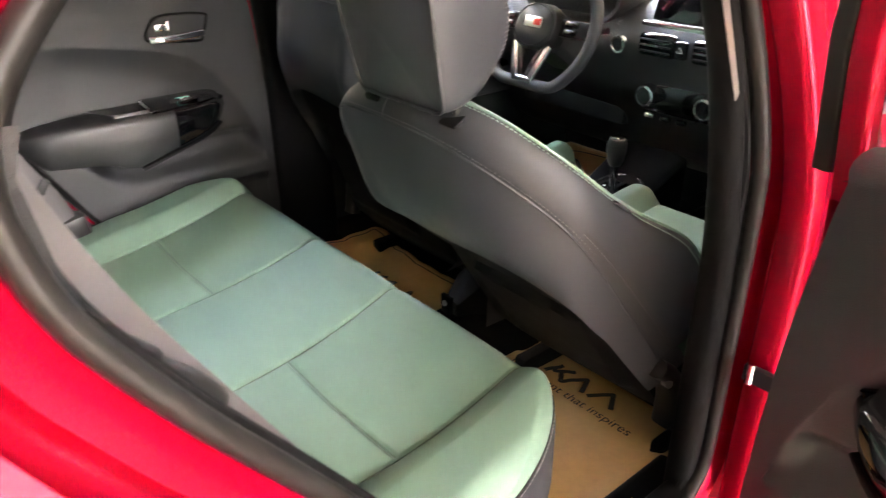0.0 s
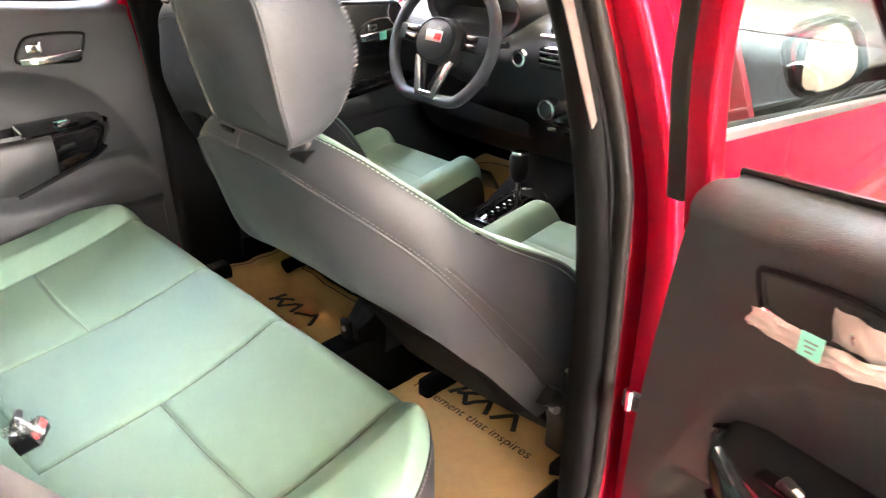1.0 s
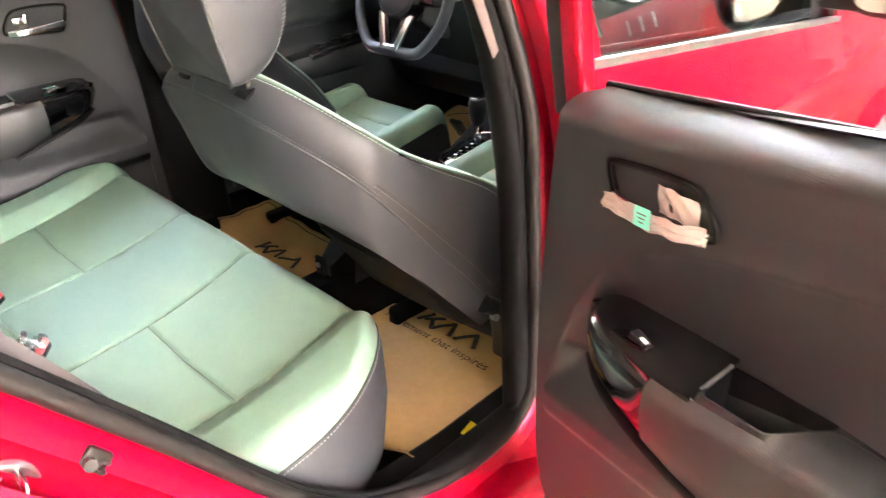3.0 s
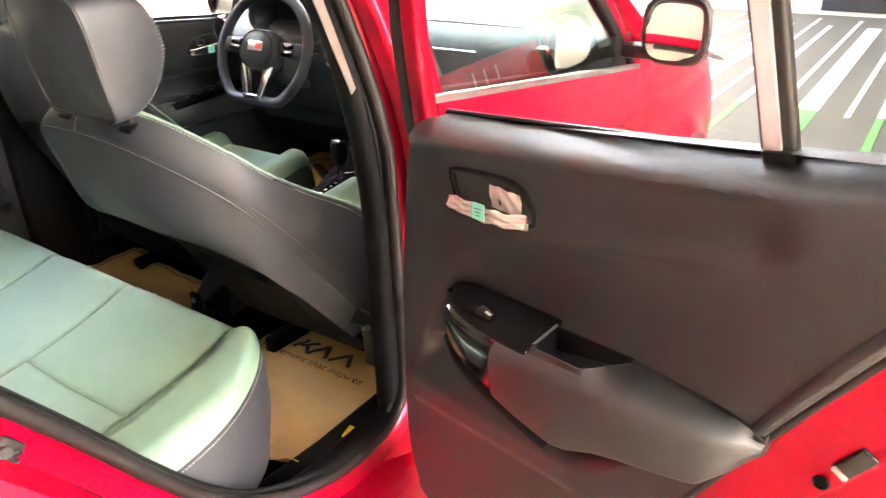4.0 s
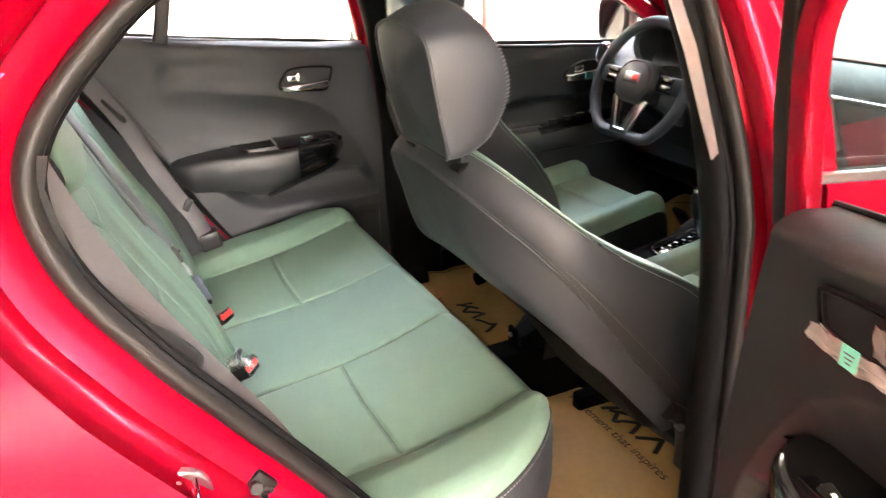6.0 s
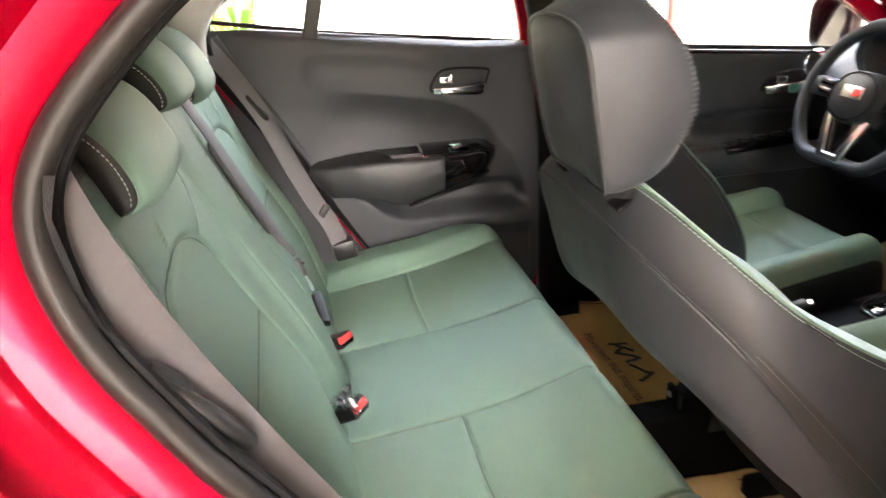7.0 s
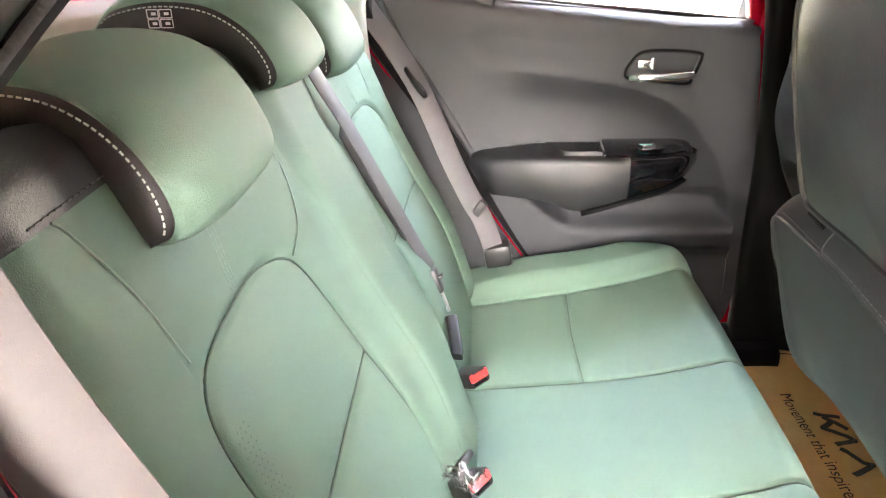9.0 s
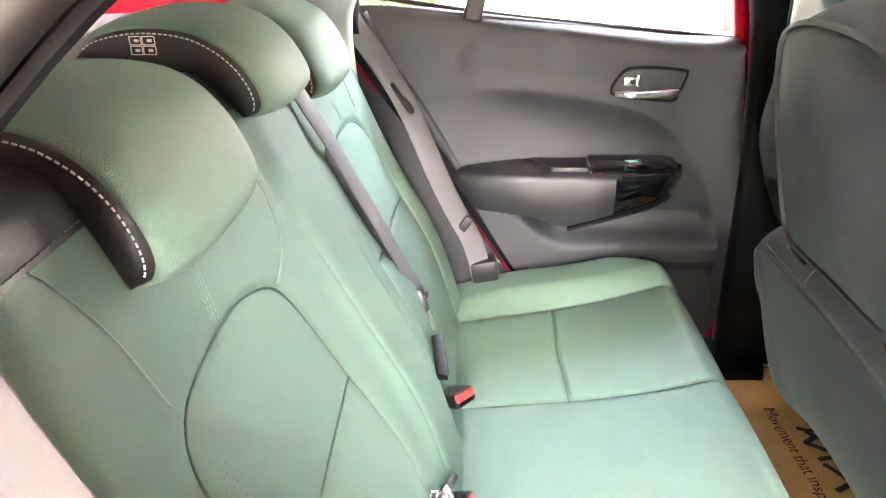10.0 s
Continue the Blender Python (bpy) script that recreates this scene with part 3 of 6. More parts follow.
def rear_bench():
    seat = thing("rear_bench", "rear bench seat in smooth green leatherette with charcoal sides", "bench")
    xs = dense(-W, W, 0.008, (-0.47, -0.15, -0.14, 0.14, 0.15, 0.47))
    edge = [W - W * 0.2 * (k / 14) ** 2 for k in range(1, 14)]
    xs = sorted(set(xs) | set(edge) | {-e for e in edge} | {W, -W})
    ts = sorted(set(np.round(np.concatenate([np.linspace(0, 0.85, 170), np.linspace(0.85, 1, 26)]), 5)) | {round(0.497 + 0.0045 * k, 5) for k in range(-3, 4)})
    pts = [(x, YR + t * (front_line(x) - YR)) for x in xs for t in ts]
    dep = relief(seam_field(pts, CUSHION_SEAMS), 0.0045, 0.0042)
    verts = [(x, y, cushion_top(x, y) + d) for (x, y), d in zip(pts, dep)]
    n = len(ts)
    faces = [(i * n + j, (i + 1) * n + j, (i + 1) * n + j + 1, i * n + j + 1) for i in range(len(xs) - 1) for j in range(n - 1)]
    cushion = part("seat_cushion", (verts, faces), GREEN, seat)
    # thin dark tube at each groove's bottom, painting in the crease's shade
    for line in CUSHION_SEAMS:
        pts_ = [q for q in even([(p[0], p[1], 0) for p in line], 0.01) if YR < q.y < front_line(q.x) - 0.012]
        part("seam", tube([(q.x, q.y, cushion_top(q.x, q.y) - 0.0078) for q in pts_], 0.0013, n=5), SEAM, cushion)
    # charcoal skirt along the front and the sides
    side_y = span(YR, front_line(W) - 0.001, 80)[:-1]
    rim = [(-W, y) for y in side_y] + [(x, front_line(x)) for x in xs] + [(W, y) for y in side_y[::-1]]
    top = [Vector((x, y, cushion_top(x, y))) for x, y in rim]
    rows = [[(p.x * (1 + a), p.y + b, p.z * (1 - c) + 0.37 * c) for p in top] for a, b, c in ((0, 0, 0), (0.008, 0.004, 0.1), (0.01, 0.004, 0.45), (0.0, -0.01, 0.85), (-0.03, -0.03, 1))]
    part("cushion_skirt", loft(rows, caps=False, closed=False), GREY, seat, "charcoal leatherette side of the cushion")
    hem = [Vector((p.x * 1.0035, p.y + 0.0022, p.z - 0.007)) for p in top]
    part("skirt_stitching", stitches(hem, 0.004, 0.003, 0.0006), HEM, cushion, "pale grey stitching")
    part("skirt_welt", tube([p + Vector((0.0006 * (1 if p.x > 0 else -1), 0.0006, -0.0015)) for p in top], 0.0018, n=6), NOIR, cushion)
    # backrest
    p0, up, out = Vector((0, -0.44, 0.575)), Vector((0, -0.38, 0.925)).normalized(), Vector((0, 0.925, 0.38)).normalized()
    half, tall = 0.575, 0.68
    seams, soft = [], []
    for s in (1, -1):
        seams.append([(s * q.x, q.y) for q in curve([(0.14, 0.0, 0), (0.141, 0.116, 0), (0.145, 0.185, 0), (0.156, 0.292, 0), (0.166, 0.37, 0), (0.184, 0.43, 0), (0.216, 0.457, 0), (0.278, 0.475, 0), (0.34, 0.475, 0), (0.4, 0.47, 0), (0.437, 0.459, 0), (0.46, 0.436, 0), (0.469, 0.395, 0), (0.47, 0.32, 0), (0.47, 0.16, 0), (0.468, 0.0, 0)], 5)])
        seams.append([(s * 0.156, 0.292), (s * 0.3, 0.288), (s * 0.47, 0.283)])
        soft.append([(s * q.x, q.y) for q in curve([(0.126, 0.62, 0), (0.117, 0.565, 0), (0.113, 0.515, 0), (0.145, 0.468, 0), (0.203, 0.45, 0)], 5)])
        soft.append([(s * q.x, q.y) for q in curve([(0.494, 0.62, 0), (0.484, 0.607, 0), (0.461, 0.55, 0), (0.452, 0.478, 0)], 4)])
        soft.append([(s * q.x, q.y) for q in curve([(0.114, 0.63, 0), (0.078, 0.47, 0), (0.064, 0.3, 0), (0.068, 0.0, 0)], 4)])
    xs = dense(-half, half, 0.005, (-0.47, -0.456, -0.15, -0.07, 0.07, 0.15, 0.456, 0.47))
    vs = dense(-0.03, tall, 0.005, (0.288, 0.475))
    pts = [(x, v) for x in xs for v in vs]
    dep = relief(seam_field(pts, seams), 0.0045, 0.0055, 0.007, 0.04) + relief(seam_field(pts, soft), 0.0008, 0.003, 0.0012, 0.012)
    verts = []
    for (x, v), d in zip(pts, dep):
        o = 0.02 + d + 0.008 * smooth01((abs(x) - 0.42) / 0.12) + 0.018 * math.exp(-((v - 0.16) / 0.14) ** 2) + 0.014 * smooth01((0.1 - abs(x)) / 0.05)
        for e, r in ((half - abs(x), 0.05), (tall - v, 0.04)):
            if e < r:
                o -= r - math.sqrt(max(0.0, r * r - (r - e) ** 2))
        verts.append(p0 + up * v + out * o + Vector((x, 0, 0)))
    n = len(vs)
    faces = [(i * n + j, (i + 1) * n + j, (i + 1) * n + j + 1, i * n + j + 1) for i in range(len(xs) - 1) for j in range(n - 1)]
    top_faces = [f for f in faces if vs[f[0] % n] > 0.618]
    back = part("backrest", (verts, [f for f in faces if vs[f[0] % n] <= 0.618]), GREEN, seat)
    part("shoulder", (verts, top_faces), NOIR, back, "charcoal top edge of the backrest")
    j0 = min(j for j in range(n) if vs[j] > 0.624)
    part("shoulder_stitching", stitches([Vector(verts[i * n + j0]) + out * 0.0006 for i in range(8, len(xs) - 8, 3)], 0.005, 0.0035, 0.0007), DTHREAD, back)
    dots = []
    for s in (1, -1):
        for k in range(34):
            v = 0.2 + 0.0065 * k
            x0 = float(np.interp(v, [0.16, 0.395, 0.436], [0.47, 0.469, 0.46]))
            for c in range(4 - (k % 2)):
                x = x0 - 0.012 - 0.007 * c - 0.0035 * (k % 2)
                o = 0.02 + 0.018 * math.exp(-((v - 0.16) / 0.14) ** 2) + 0.008 * smooth01((x - 0.42) / 0.12) - 0.007 * math.exp(-(x0 - x) / 0.04) + 0.0006
                q = p0 + up * v + out * o + Vector((s * x, 0, 0))
                dots.append(([q + (Vector((math.cos(a), 0, 0)) + up * math.sin(a)) * 0.001 for a in (0, 1.05, 2.09, 3.14, 4.19, 5.24)], [(0, 1, 2, 3, 4, 5)]))
    tagged(part("perforations", join(*dots), SEAM, back), kind="stuff")
    # shade of the backrest grooves, laid in as dark green tubes
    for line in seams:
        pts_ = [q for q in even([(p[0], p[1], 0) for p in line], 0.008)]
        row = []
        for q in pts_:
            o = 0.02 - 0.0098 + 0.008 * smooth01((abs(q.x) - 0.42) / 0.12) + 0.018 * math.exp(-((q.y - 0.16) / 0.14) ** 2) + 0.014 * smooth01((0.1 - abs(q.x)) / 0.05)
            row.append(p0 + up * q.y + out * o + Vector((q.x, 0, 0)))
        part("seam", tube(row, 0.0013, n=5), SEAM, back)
    for line in soft:
        if abs(line[-1][0]) > 0.1:
            row = []
            for q in even([(p[0], p[1], 0) for p in line], 0.008):
                o = 0.02 - 0.0013 + 0.008 * smooth01((abs(q.x) - 0.42) / 0.12) + 0.018 * math.exp(-((q.y - 0.16) / 0.14) ** 2) + 0.014 * smooth01((0.1 - abs(q.x)) / 0.05)
                row.append(p0 + up * q.y + out * o + Vector((q.x, 0, 0)))
            part("seam", tube(row, 0.0011, n=5), GTHREAD, back)
    shell = [[p0 + up * v + out * o + Vector((x, 0, 0)) for x, v in ((-half, -0.03), (-half, 0.3), (-half, 0.58), (-half + 0.045, tall - 0.012), (0, tall - 0.012), (half - 0.045, tall - 0.012), (half, 0.58), (half, 0.3), (half, -0.03))] for o in (-0.022, -0.04, -0.1)]
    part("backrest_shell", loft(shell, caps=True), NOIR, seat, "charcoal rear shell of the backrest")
    on = lambda x, v, o=0.022: p0 + up * v + out * o + Vector((x, 0, 0))
    for s in (1, -1):
        for k in (-0.006, 0.0, 0.006):
            part("double_stitching", stitches([on(s * (0.311 + k), 0.585, 0.0195), on(s * (0.32 + k), 0.545, 0.0185), on(s * (0.338 + k), 0.479, 0.0165)], 0.004, 0.003, 0.00045), GTHREAD, back)
    return seat


BENCH = rear_bench()


def headrest(hw, squash=1.0):
    """Comma-shaped rear headrest, hw to each side of its middle; squash: how far its front hangs down."""
    h = thing("rear_headrest", "low green leatherette headrest with stitched charcoal side panels", "headrest", group="headrests of the rear bench")
    low = lambda z: 1.224 + (z - 1.224) * squash
    outer = [Vector((p.x, low(p.y), 0)) for p in curve([(-0.81, 1.188, 0), (-0.79, 1.212, 0), (-0.742, 1.224, 0), (-0.692, 1.2195, 0), (-0.66, 1.2025, 0), (-0.636, 1.177, 0), (-0.62, 1.147, 0), (-0.615, 1.124, 0), (-0.621, 1.109, 0), (-0.635, 1.104, 0)], 6)]
    inner = [Vector((p.x, low(p.y), 0)) for p in curve([(-0.635, 1.104, 0), (-0.651, 1.119, 0), (-0.668, 1.143, 0), (-0.69, 1.1565, 0), (-0.73, 1.168, 0), (-0.81, 1.188, 0)], 9)[1:-1]]
    prof = [(p.x, p.y, True) for p in outer] + [(p.x, p.y, False) for p in inner]
    rings = []
    for k in range(-20, 21):
        a = math.sin(math.pi / 2 * k / 20)
        f = (1 - abs(a) ** 3.2) ** 0.5 if abs(a) < 1 else 0.0
        row = []
        for y, z, skin in prof:
            g = smooth01((y + 0.76) / 0.13)
            dy = (0.024 if skin else 0.01) * f * g
            dz = (0.012 * smooth01((z - low(1.15)) / 0.06) if skin else 0.004) * f
            row.append((hw * a, y + dy, z + dz))
        rings.append(row)
    part("cushion", loft(rings), GREEN, h)
    o_, i_ = [Vector((p.x, p.y)) for p in even(outer, 0.003)], [Vector((p.x, p.y)) for p in even([outer[-1]] + inner + [outer[0]], 0.003)][::-1]
    def at_(line, u):
        k = min(len(line) - 2, int(u * (len(line) - 1)))
        return line[k].lerp(line[k + 1], u * (len(line) - 1) - k)
    def crescent(u, v, s):
        q = at_(o_, u) * (1 - v) + at_(i_, u) * v
        q = q * 0.985 + Vector((-0.69, low(1.185))) * 0.015
        return (s * (hw - 0.001 + 0.008 * math.sin(math.pi * min(1, max(0, v * 0.97 + 0.015))) ** 0.45), q.x, q.y)
    for s in (1, -1):
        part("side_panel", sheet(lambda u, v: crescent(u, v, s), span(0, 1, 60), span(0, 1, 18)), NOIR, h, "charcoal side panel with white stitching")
        arc = [Vector(crescent(u, 0.1 + 0.14 * abs(2 * u - 1) ** 3, s)) + Vector((s * 0.0006, 0, 0)) for u in span(0.05, 0.955, 60)]
        part("stitching", stitches(arc, 0.0036, 0.0022, 0.00085), THREAD, h)
        part("post", tube([(s * 0.05, -0.70, 1.06), (s * 0.05, -0.705, 1.17)], 0.006), BLACK, h)
    return h


hr = headrest(0.113)
hr.location = (0.297, 0, 0)
copy_thing(hr, pose(-0.297, 0, 0))
mid = headrest(0.095, 0.8)
mid.location = (-0.004, -0.004, 0.02)
lab = part("pictogram_label", block((0.0012, 0.03, 0.022), (0.1025, -0.733, 1.2075), 0.0004), BLACK, mid, "black label with white pictogram boxes")
for dy_, dz_ in ((-0.0065, 0.005), (0.0075, 0.005), (-0.0065, -0.005), (0.0075, -0.005)):
    w2, h2 = (0.013, 0.0085) if dy_ > 0 else (0.012, 0.0085)
    for a_, b_, c_, d_ in ((0, h2 / 2, w2, 0.001), (0, -h2 / 2, w2, 0.001), (w2 / 2, 0, 0.001, h2), (-w2 / 2, 0, 0.001, h2), (0.001, 0, 0.005, 0.003)):
        part("pictogram", block((0.0004, c_, d_), (0.1034, -0.733 + dy_ + a_, 1.2075 + dz_ + b_), 0), WHITE, lab)


# ---------------------------------------------------------------- front seats
# matching places on the rear seam and on the front edge of a backrest, from the inner foot over the shoulders to the outer foot
REAR_SEAM = [(0.175, 0.285, 0.56), (0.17, 0.2, 0.66), (0.166, 0.09, 0.755), (0.165, 0.02, 0.825), (0.165, -0.03, 0.885), (0.165, -0.075, 0.965), (0.168, -0.091, 1.018), (0.186, -0.093, 1.033), (0.25, -0.093, 1.0355), (0.33, -0.092, 1.0345),
             (0.4, -0.0905, 1.0285), (0.455, -0.081, 1.015), (0.505, -0.056, 0.988), (0.545, -0.02, 0.95), (0.568, 0.012, 0.912), (0.579, 0.068, 0.843), (0.581, 0.131, 0.761), (0.581, 0.2, 0.68), (0.58, 0.255, 0.607), (0.58, 0.29, 0.56)]
FRONT_EDGE = [(0.18, 0.42, 0.62), (0.175, 0.36, 0.74), (0.172, 0.26, 0.84), (0.17, 0.15, 0.91), (0.168, 0.07, 0.97), (0.17, 0.0, 1.03), (0.18, -0.035, 1.06), (0.21, -0.052, 1.074), (0.27, -0.06, 1.081), (0.35, -0.062, 1.084),
              (0.43, -0.058, 1.081), (0.475, -0.043, 1.068), (0.52, -0.015, 1.04), (0.556, 0.018, 1.008), (0.575, 0.065, 0.967), (0.581, 0.14, 0.917), (0.583, 0.265, 0.843), (0.58, 0.34, 0.77), (0.575, 0.4, 0.68), (0.572, 0.42, 0.62)]
# lower lip of the leather on the rear side
REAR_LIP = [None, None, None, (0.167, 0.025, 0.82), (0.2, -0.012, 0.858), (0.235, 0.01, 0.828), (0.262, 0.018, 0.812), (0.29, 0.02, 0.807), (0.33, 0.018, 0.81), (0.38, 0.009, 0.818), (0.43, 0.003, 0.823), (0.475, 0.003, 0.822), (0.515, 0.008, 0.815),
            (0.542, 0.022, 0.8), (0.558, 0.045, 0.775), (0.564, 0.078, 0.738), (0.567, 0.115, 0.7), (0.569, 0.165, 0.64), (0.571, 0.215, 0.58), (0.573, 0.245, 0.545)]
# rear outline and front outline of a headrest: half of it, from the foot to the crown, about its middle
HEAD_REAR = [(0.0, -0.098, 1.074), (0.06, -0.098, 1.073), (0.09, -0.1, 1.08), (0.097, -0.112, 1.13), (0.101, -0.123, 1.185), (0.1, -0.13, 1.23), (0.088, -0.134, 1.256), (0.05, -0.136, 1.27), (0.0, -0.136, 1.273)]
HEAD_FRONT = [(0.0, -0.045, 1.088), (0.06, -0.042, 1.088), (0.09, -0.033, 1.1), (0.101, -0.012, 1.14), (0.106, -0.004, 1.18), (0.104, -0.014, 1.225), (0.096, -0.037, 1.262), (0.06, -0.06, 1.292), (0.0, -0.066, 1.3)]


def band(a, b, n, swell, pinch=0.0):
    """Rows between two guide lines, swelling away from the middle of both."""
    mid = sum((Vector(p) for p in a + b), Vector()) / (2 * len(a))
    rows = []
    for p, q in zip(a, b):
        p, q = Vector(p), Vector(q)
        d = (q - p).normalized()
        o = (p + q) / 2 - mid
        o = (o - d * o.dot(d)).normalized()
        rows.append([p.lerp(q, k / n) + o * (swell * math.sin(math.pi * k / n) ** 0.6 - pinch * (k in (0, n))) for k in range(n + 1)])
    return rows


def front_seat(name, label, side, dy, turn):
    """A front seat. side: 1 where its outboard side lies towards +x; dy: how far it is slid forwards; turn: degrees by which its backrest is set."""
    s = thing(name, label, "car seat", group="front seats")
    flip = Matrix.Diagonal((side, 1, 1, 1))
    place = Matrix.Translation((0, 0.3 + dy, 0.5)) @ Matrix.Rotation(radians(turn), 4, "X") @ Matrix.Translation((0, -0.3, -0.5))

    def tilted(name_, data, mat, parent, label_=""):
        return part(name_, moved(moved(data, flip), place), mat, parent, label_)

    per = 7
    seam, edge = curve(REAR_SEAM, per), curve(FRONT_EDGE, per)
    wall = band(seam, edge, 14, 0.011)
    back = tilted("backrest", loft(wall, caps=False, closed=False), GREY, s, "charcoal leatherette backrest")
    # leather on the rear side, rolling forwards to its lower lip
    top, lip, rear = curve(REAR_SEAM[3:], per), curve(REAR_LIP[3:], per), []
    for k, (p, q) in enumerate(zip(top, lip)):
        f = k / (len(top) - 1)
        bulge = 0.002 + 0.03 * smooth01(f / 0.12) * (1 - smooth01((f - 0.42) / 0.3)) + 0.005 * smooth01((f - 0.5) / 0.3)
        row = [p.lerp(q, u) + Vector((0, -0.86, -0.5)) * bulge * math.sin(math.pi * u ** 1.15) for u in span(0, 1, 18)]
        rear.append(row + [row[-1] + Vector((-0.002, 0.006, -0.003)), row[-1] + Vector((-0.004, 0.034, 0.004))])
    tilted("rear_leather", loft(rear, caps=False, closed=False), GREY, back, "charcoal leatherette on the rear of the backrest")
    # black rear panel below the lip, with a shallow pocket
    def rear_y(z):
        return float(np.interp(z, [0.42, 0.57, 0.7, 0.82, 0.875, 0.93], [0.305, 0.205, 0.115, 0.026, -0.014, -0.045]))
    def panel(u, v):
        z = 0.43 + 0.42 * v
        x = 0.13 + 0.04 * v + (0.435 - 0.055 * v) * u
        y = rear_y(z) + 0.036 - 0.014 * math.sin(math.pi * u) ** 0.5 + 0.035 * smooth01((0.12 - v) / 0.12)
        pocket = smooth01((u - 0.2) / 0.05) * smooth01((0.93 - u) / 0.05) * smooth01((v - 0.16) / 0.06) * smooth01((0.73 - v - 0.06 * math.sin(math.pi * u)) / 0.03)
        return (x, y - 0.014 * pocket, z - 0.006 * pocket)
    tilted("rear_panel", sheet(panel, span(0, 1, 44), span(0, 1, 44)), SHELL, back, "black fabric rear panel with a map pocket")
    # green front with a stitched border
    m = len(edge)
    front = []
    for k in range(m // 2 + 1):
        a, b = edge[k], edge[m - 1 - k]
        front.append([a.lerp(b, u) + Vector((0, 0.86, 0.5)) * (0.012 * math.sin(math.pi * u) ** 0.5 - 0.03 * math.sin(math.pi * u) ** 2 * min(1, (m // 2 - k) / 20)) for u in span(0, 1, 24)])
    tilted("front_facing", loft(front, caps=False, closed=False), GREEN, s, "green leatherette front of the backrest")
    tilted("front_welt", tube(edge, 0.0026, n=6), GREEN, back, "green welt along the front edge")
    tilted("edge_stitching", stitches([w[13] + Vector((0.0006, 0, 0.0008)) for w in wall], 0.004, 0.003, 0.0007), GTHREAD, back, "pale stitching")
    tilted("rear_piping", tube(seam, 0.0022, n=6), GREY, back)
    tilted("seam_stitching", stitches([w[1] + Vector((0, 0, 0.0005)) for w in wall], 0.004, 0.003, 0.00045), DTHREAD, back)
    k = int(8.55 * per)
    tilted("cross_seam", tube([q + Vector((0, 0, 0.0003)) for q in wall[k][:10]], 0.0008, n=5), DTHREAD, back)
    # sewn airbag flap beside the outer rear seam
    lo, hi = int(14.1 * per), 18 * per
    flap = [[wall[i][0].lerp(wall[i][4], g) + Vector((0.0028 if 0.01 < g < 0.99 else -0.001, 0, 0.0018 if 0.01 < g < 0.99 else -0.001)) * smooth01((i - lo + 1) / 2) for g in (0.03, 0.06, 0.3, 0.5, 0.72, 0.75)] for i in range(lo, hi)]
    tilted("seam_flap", loft(flap, caps=False, closed=False), PADDED, back, "narrow stitched flap over the side seam")
    tilted("flap_stitching", stitches([r[3] + Vector((0.0005, 0, 0.0005)) for r in flap], 0.004, 0.003, 0.0005), DTHREAD, back)
    i = int(14.15 * per)
    q0, q1 = wall[i][13], wall[i + 3][13]
    d = (q1 - q0).normalized()
    tag = tilted("tag", sweep([q0 + Vector((0.003, 0, 0.001)), q0 + d * 0.038 + Vector((0.003, 0, 0.001))], rounded(0.003, 0.014, 0.001, 2), up=(1, 0, 0)), BLACK, back, "small black woven tag")
    for j in range(4):
        tilted("tag_mark", sweep([q0 + d * (0.006 + 0.007 * j) + Vector((0.0052, 0, 0.002)), q0 + d * (0.011 + 0.007 * j) + Vector((0.0052, 0, 0.002))], rounded(0.001, 0.006, 0.0003, 1), up=(1, 0, 0)), THREAD, tag)
    # hinge cover at the outer foot, with a bright bolt
    tilted("recliner_cover", sweep(curve([(0.577, 0.245, 0.6), (0.582, 0.28, 0.57), (0.585, 0.3, 0.52), (0.582, 0.305, 0.45)], 4), rounded(0.034, 0.05, 0.014), up=(1, 0, 0)), BLACK, s)
    tilted("recliner_bolt", tube([(0.592, 0.262, 0.568), (0.604, 0.258, 0.57)], 0.008), STEEL, s)
    # headrest
    ring = lambda half: [Vector((0.338 + x, y, z)) for x, y, z in half] + [Vector((0.338 - x, y, z)) for x, y, z in half[-2:0:-1]]
    hs, hf = curve(ring(HEAD_REAR), 5, True), curve(ring(HEAD_FRONT), 5, True)
    body = band(hs, hf, 12, 0.007)
    rows = list(zip(*body))
    cr, cf = Vector((0.338, -0.128, 1.18)), Vector((0.338, 0.012, 1.19))
    for g in (0.85, 0.6, 0.3, 0.06):
        rows.insert(0, [q.lerp(cr, 1 - g) + Vector((0, -0.012 * (1 - g ** 3), 0)) for q in hs])
        rows.append([q.lerp(cf, 1 - g) + Vector((0, 0.006 * (1 - g * g), 0)) for q in hf])
    hr_ = tilted("headrest", loft(rows), GREY, s, "rounded charcoal leatherette headrest")
    tilted("piping", tube([q + Vector((0, -0.0015, 0)) for q in hs], 0.0028, True, 6, up=(0, 1, 0)), GREY, hr_)
    zig = []
    for a, b in zip(even([r[11].lerp(r[12], 0.4) for r in body], 0.006), even([r[12] for r in body], 0.006)):
        o = (a - Vector((0.338, a.y, 1.18))).normalized() * 0.0008
        zig.append(sweep([a + o - Vector((0, 0.001, 0)), (a + b) / 2 + o, b + o + Vector((0, 0.001, 0))], circle(0.0006, 5), up=(0.3, 0.1, 1)))
    tilted("edge_stitching", join(*zig), DTHREAD, hr_)
    for x in (0.254, 0.422):
        tilted("post", tube([(x, -0.073, 1.03), (x, -0.071, 1.1)], 0.006), BLACK, s)
        tilted("post_guide", block((0.034, 0.03, 0.012 if x < 0.3 else 0.006), (x, -0.077, 1.0635), 0.0028, m=pose(0, 0, 0, 30, 0, 0)), SHELL, s)
    # cushion
    X, y0, y1 = 0.36, 0.30, 0.78
    def place_low(p):
        return Vector((side * p[0], p[1] + dy, p[2]))
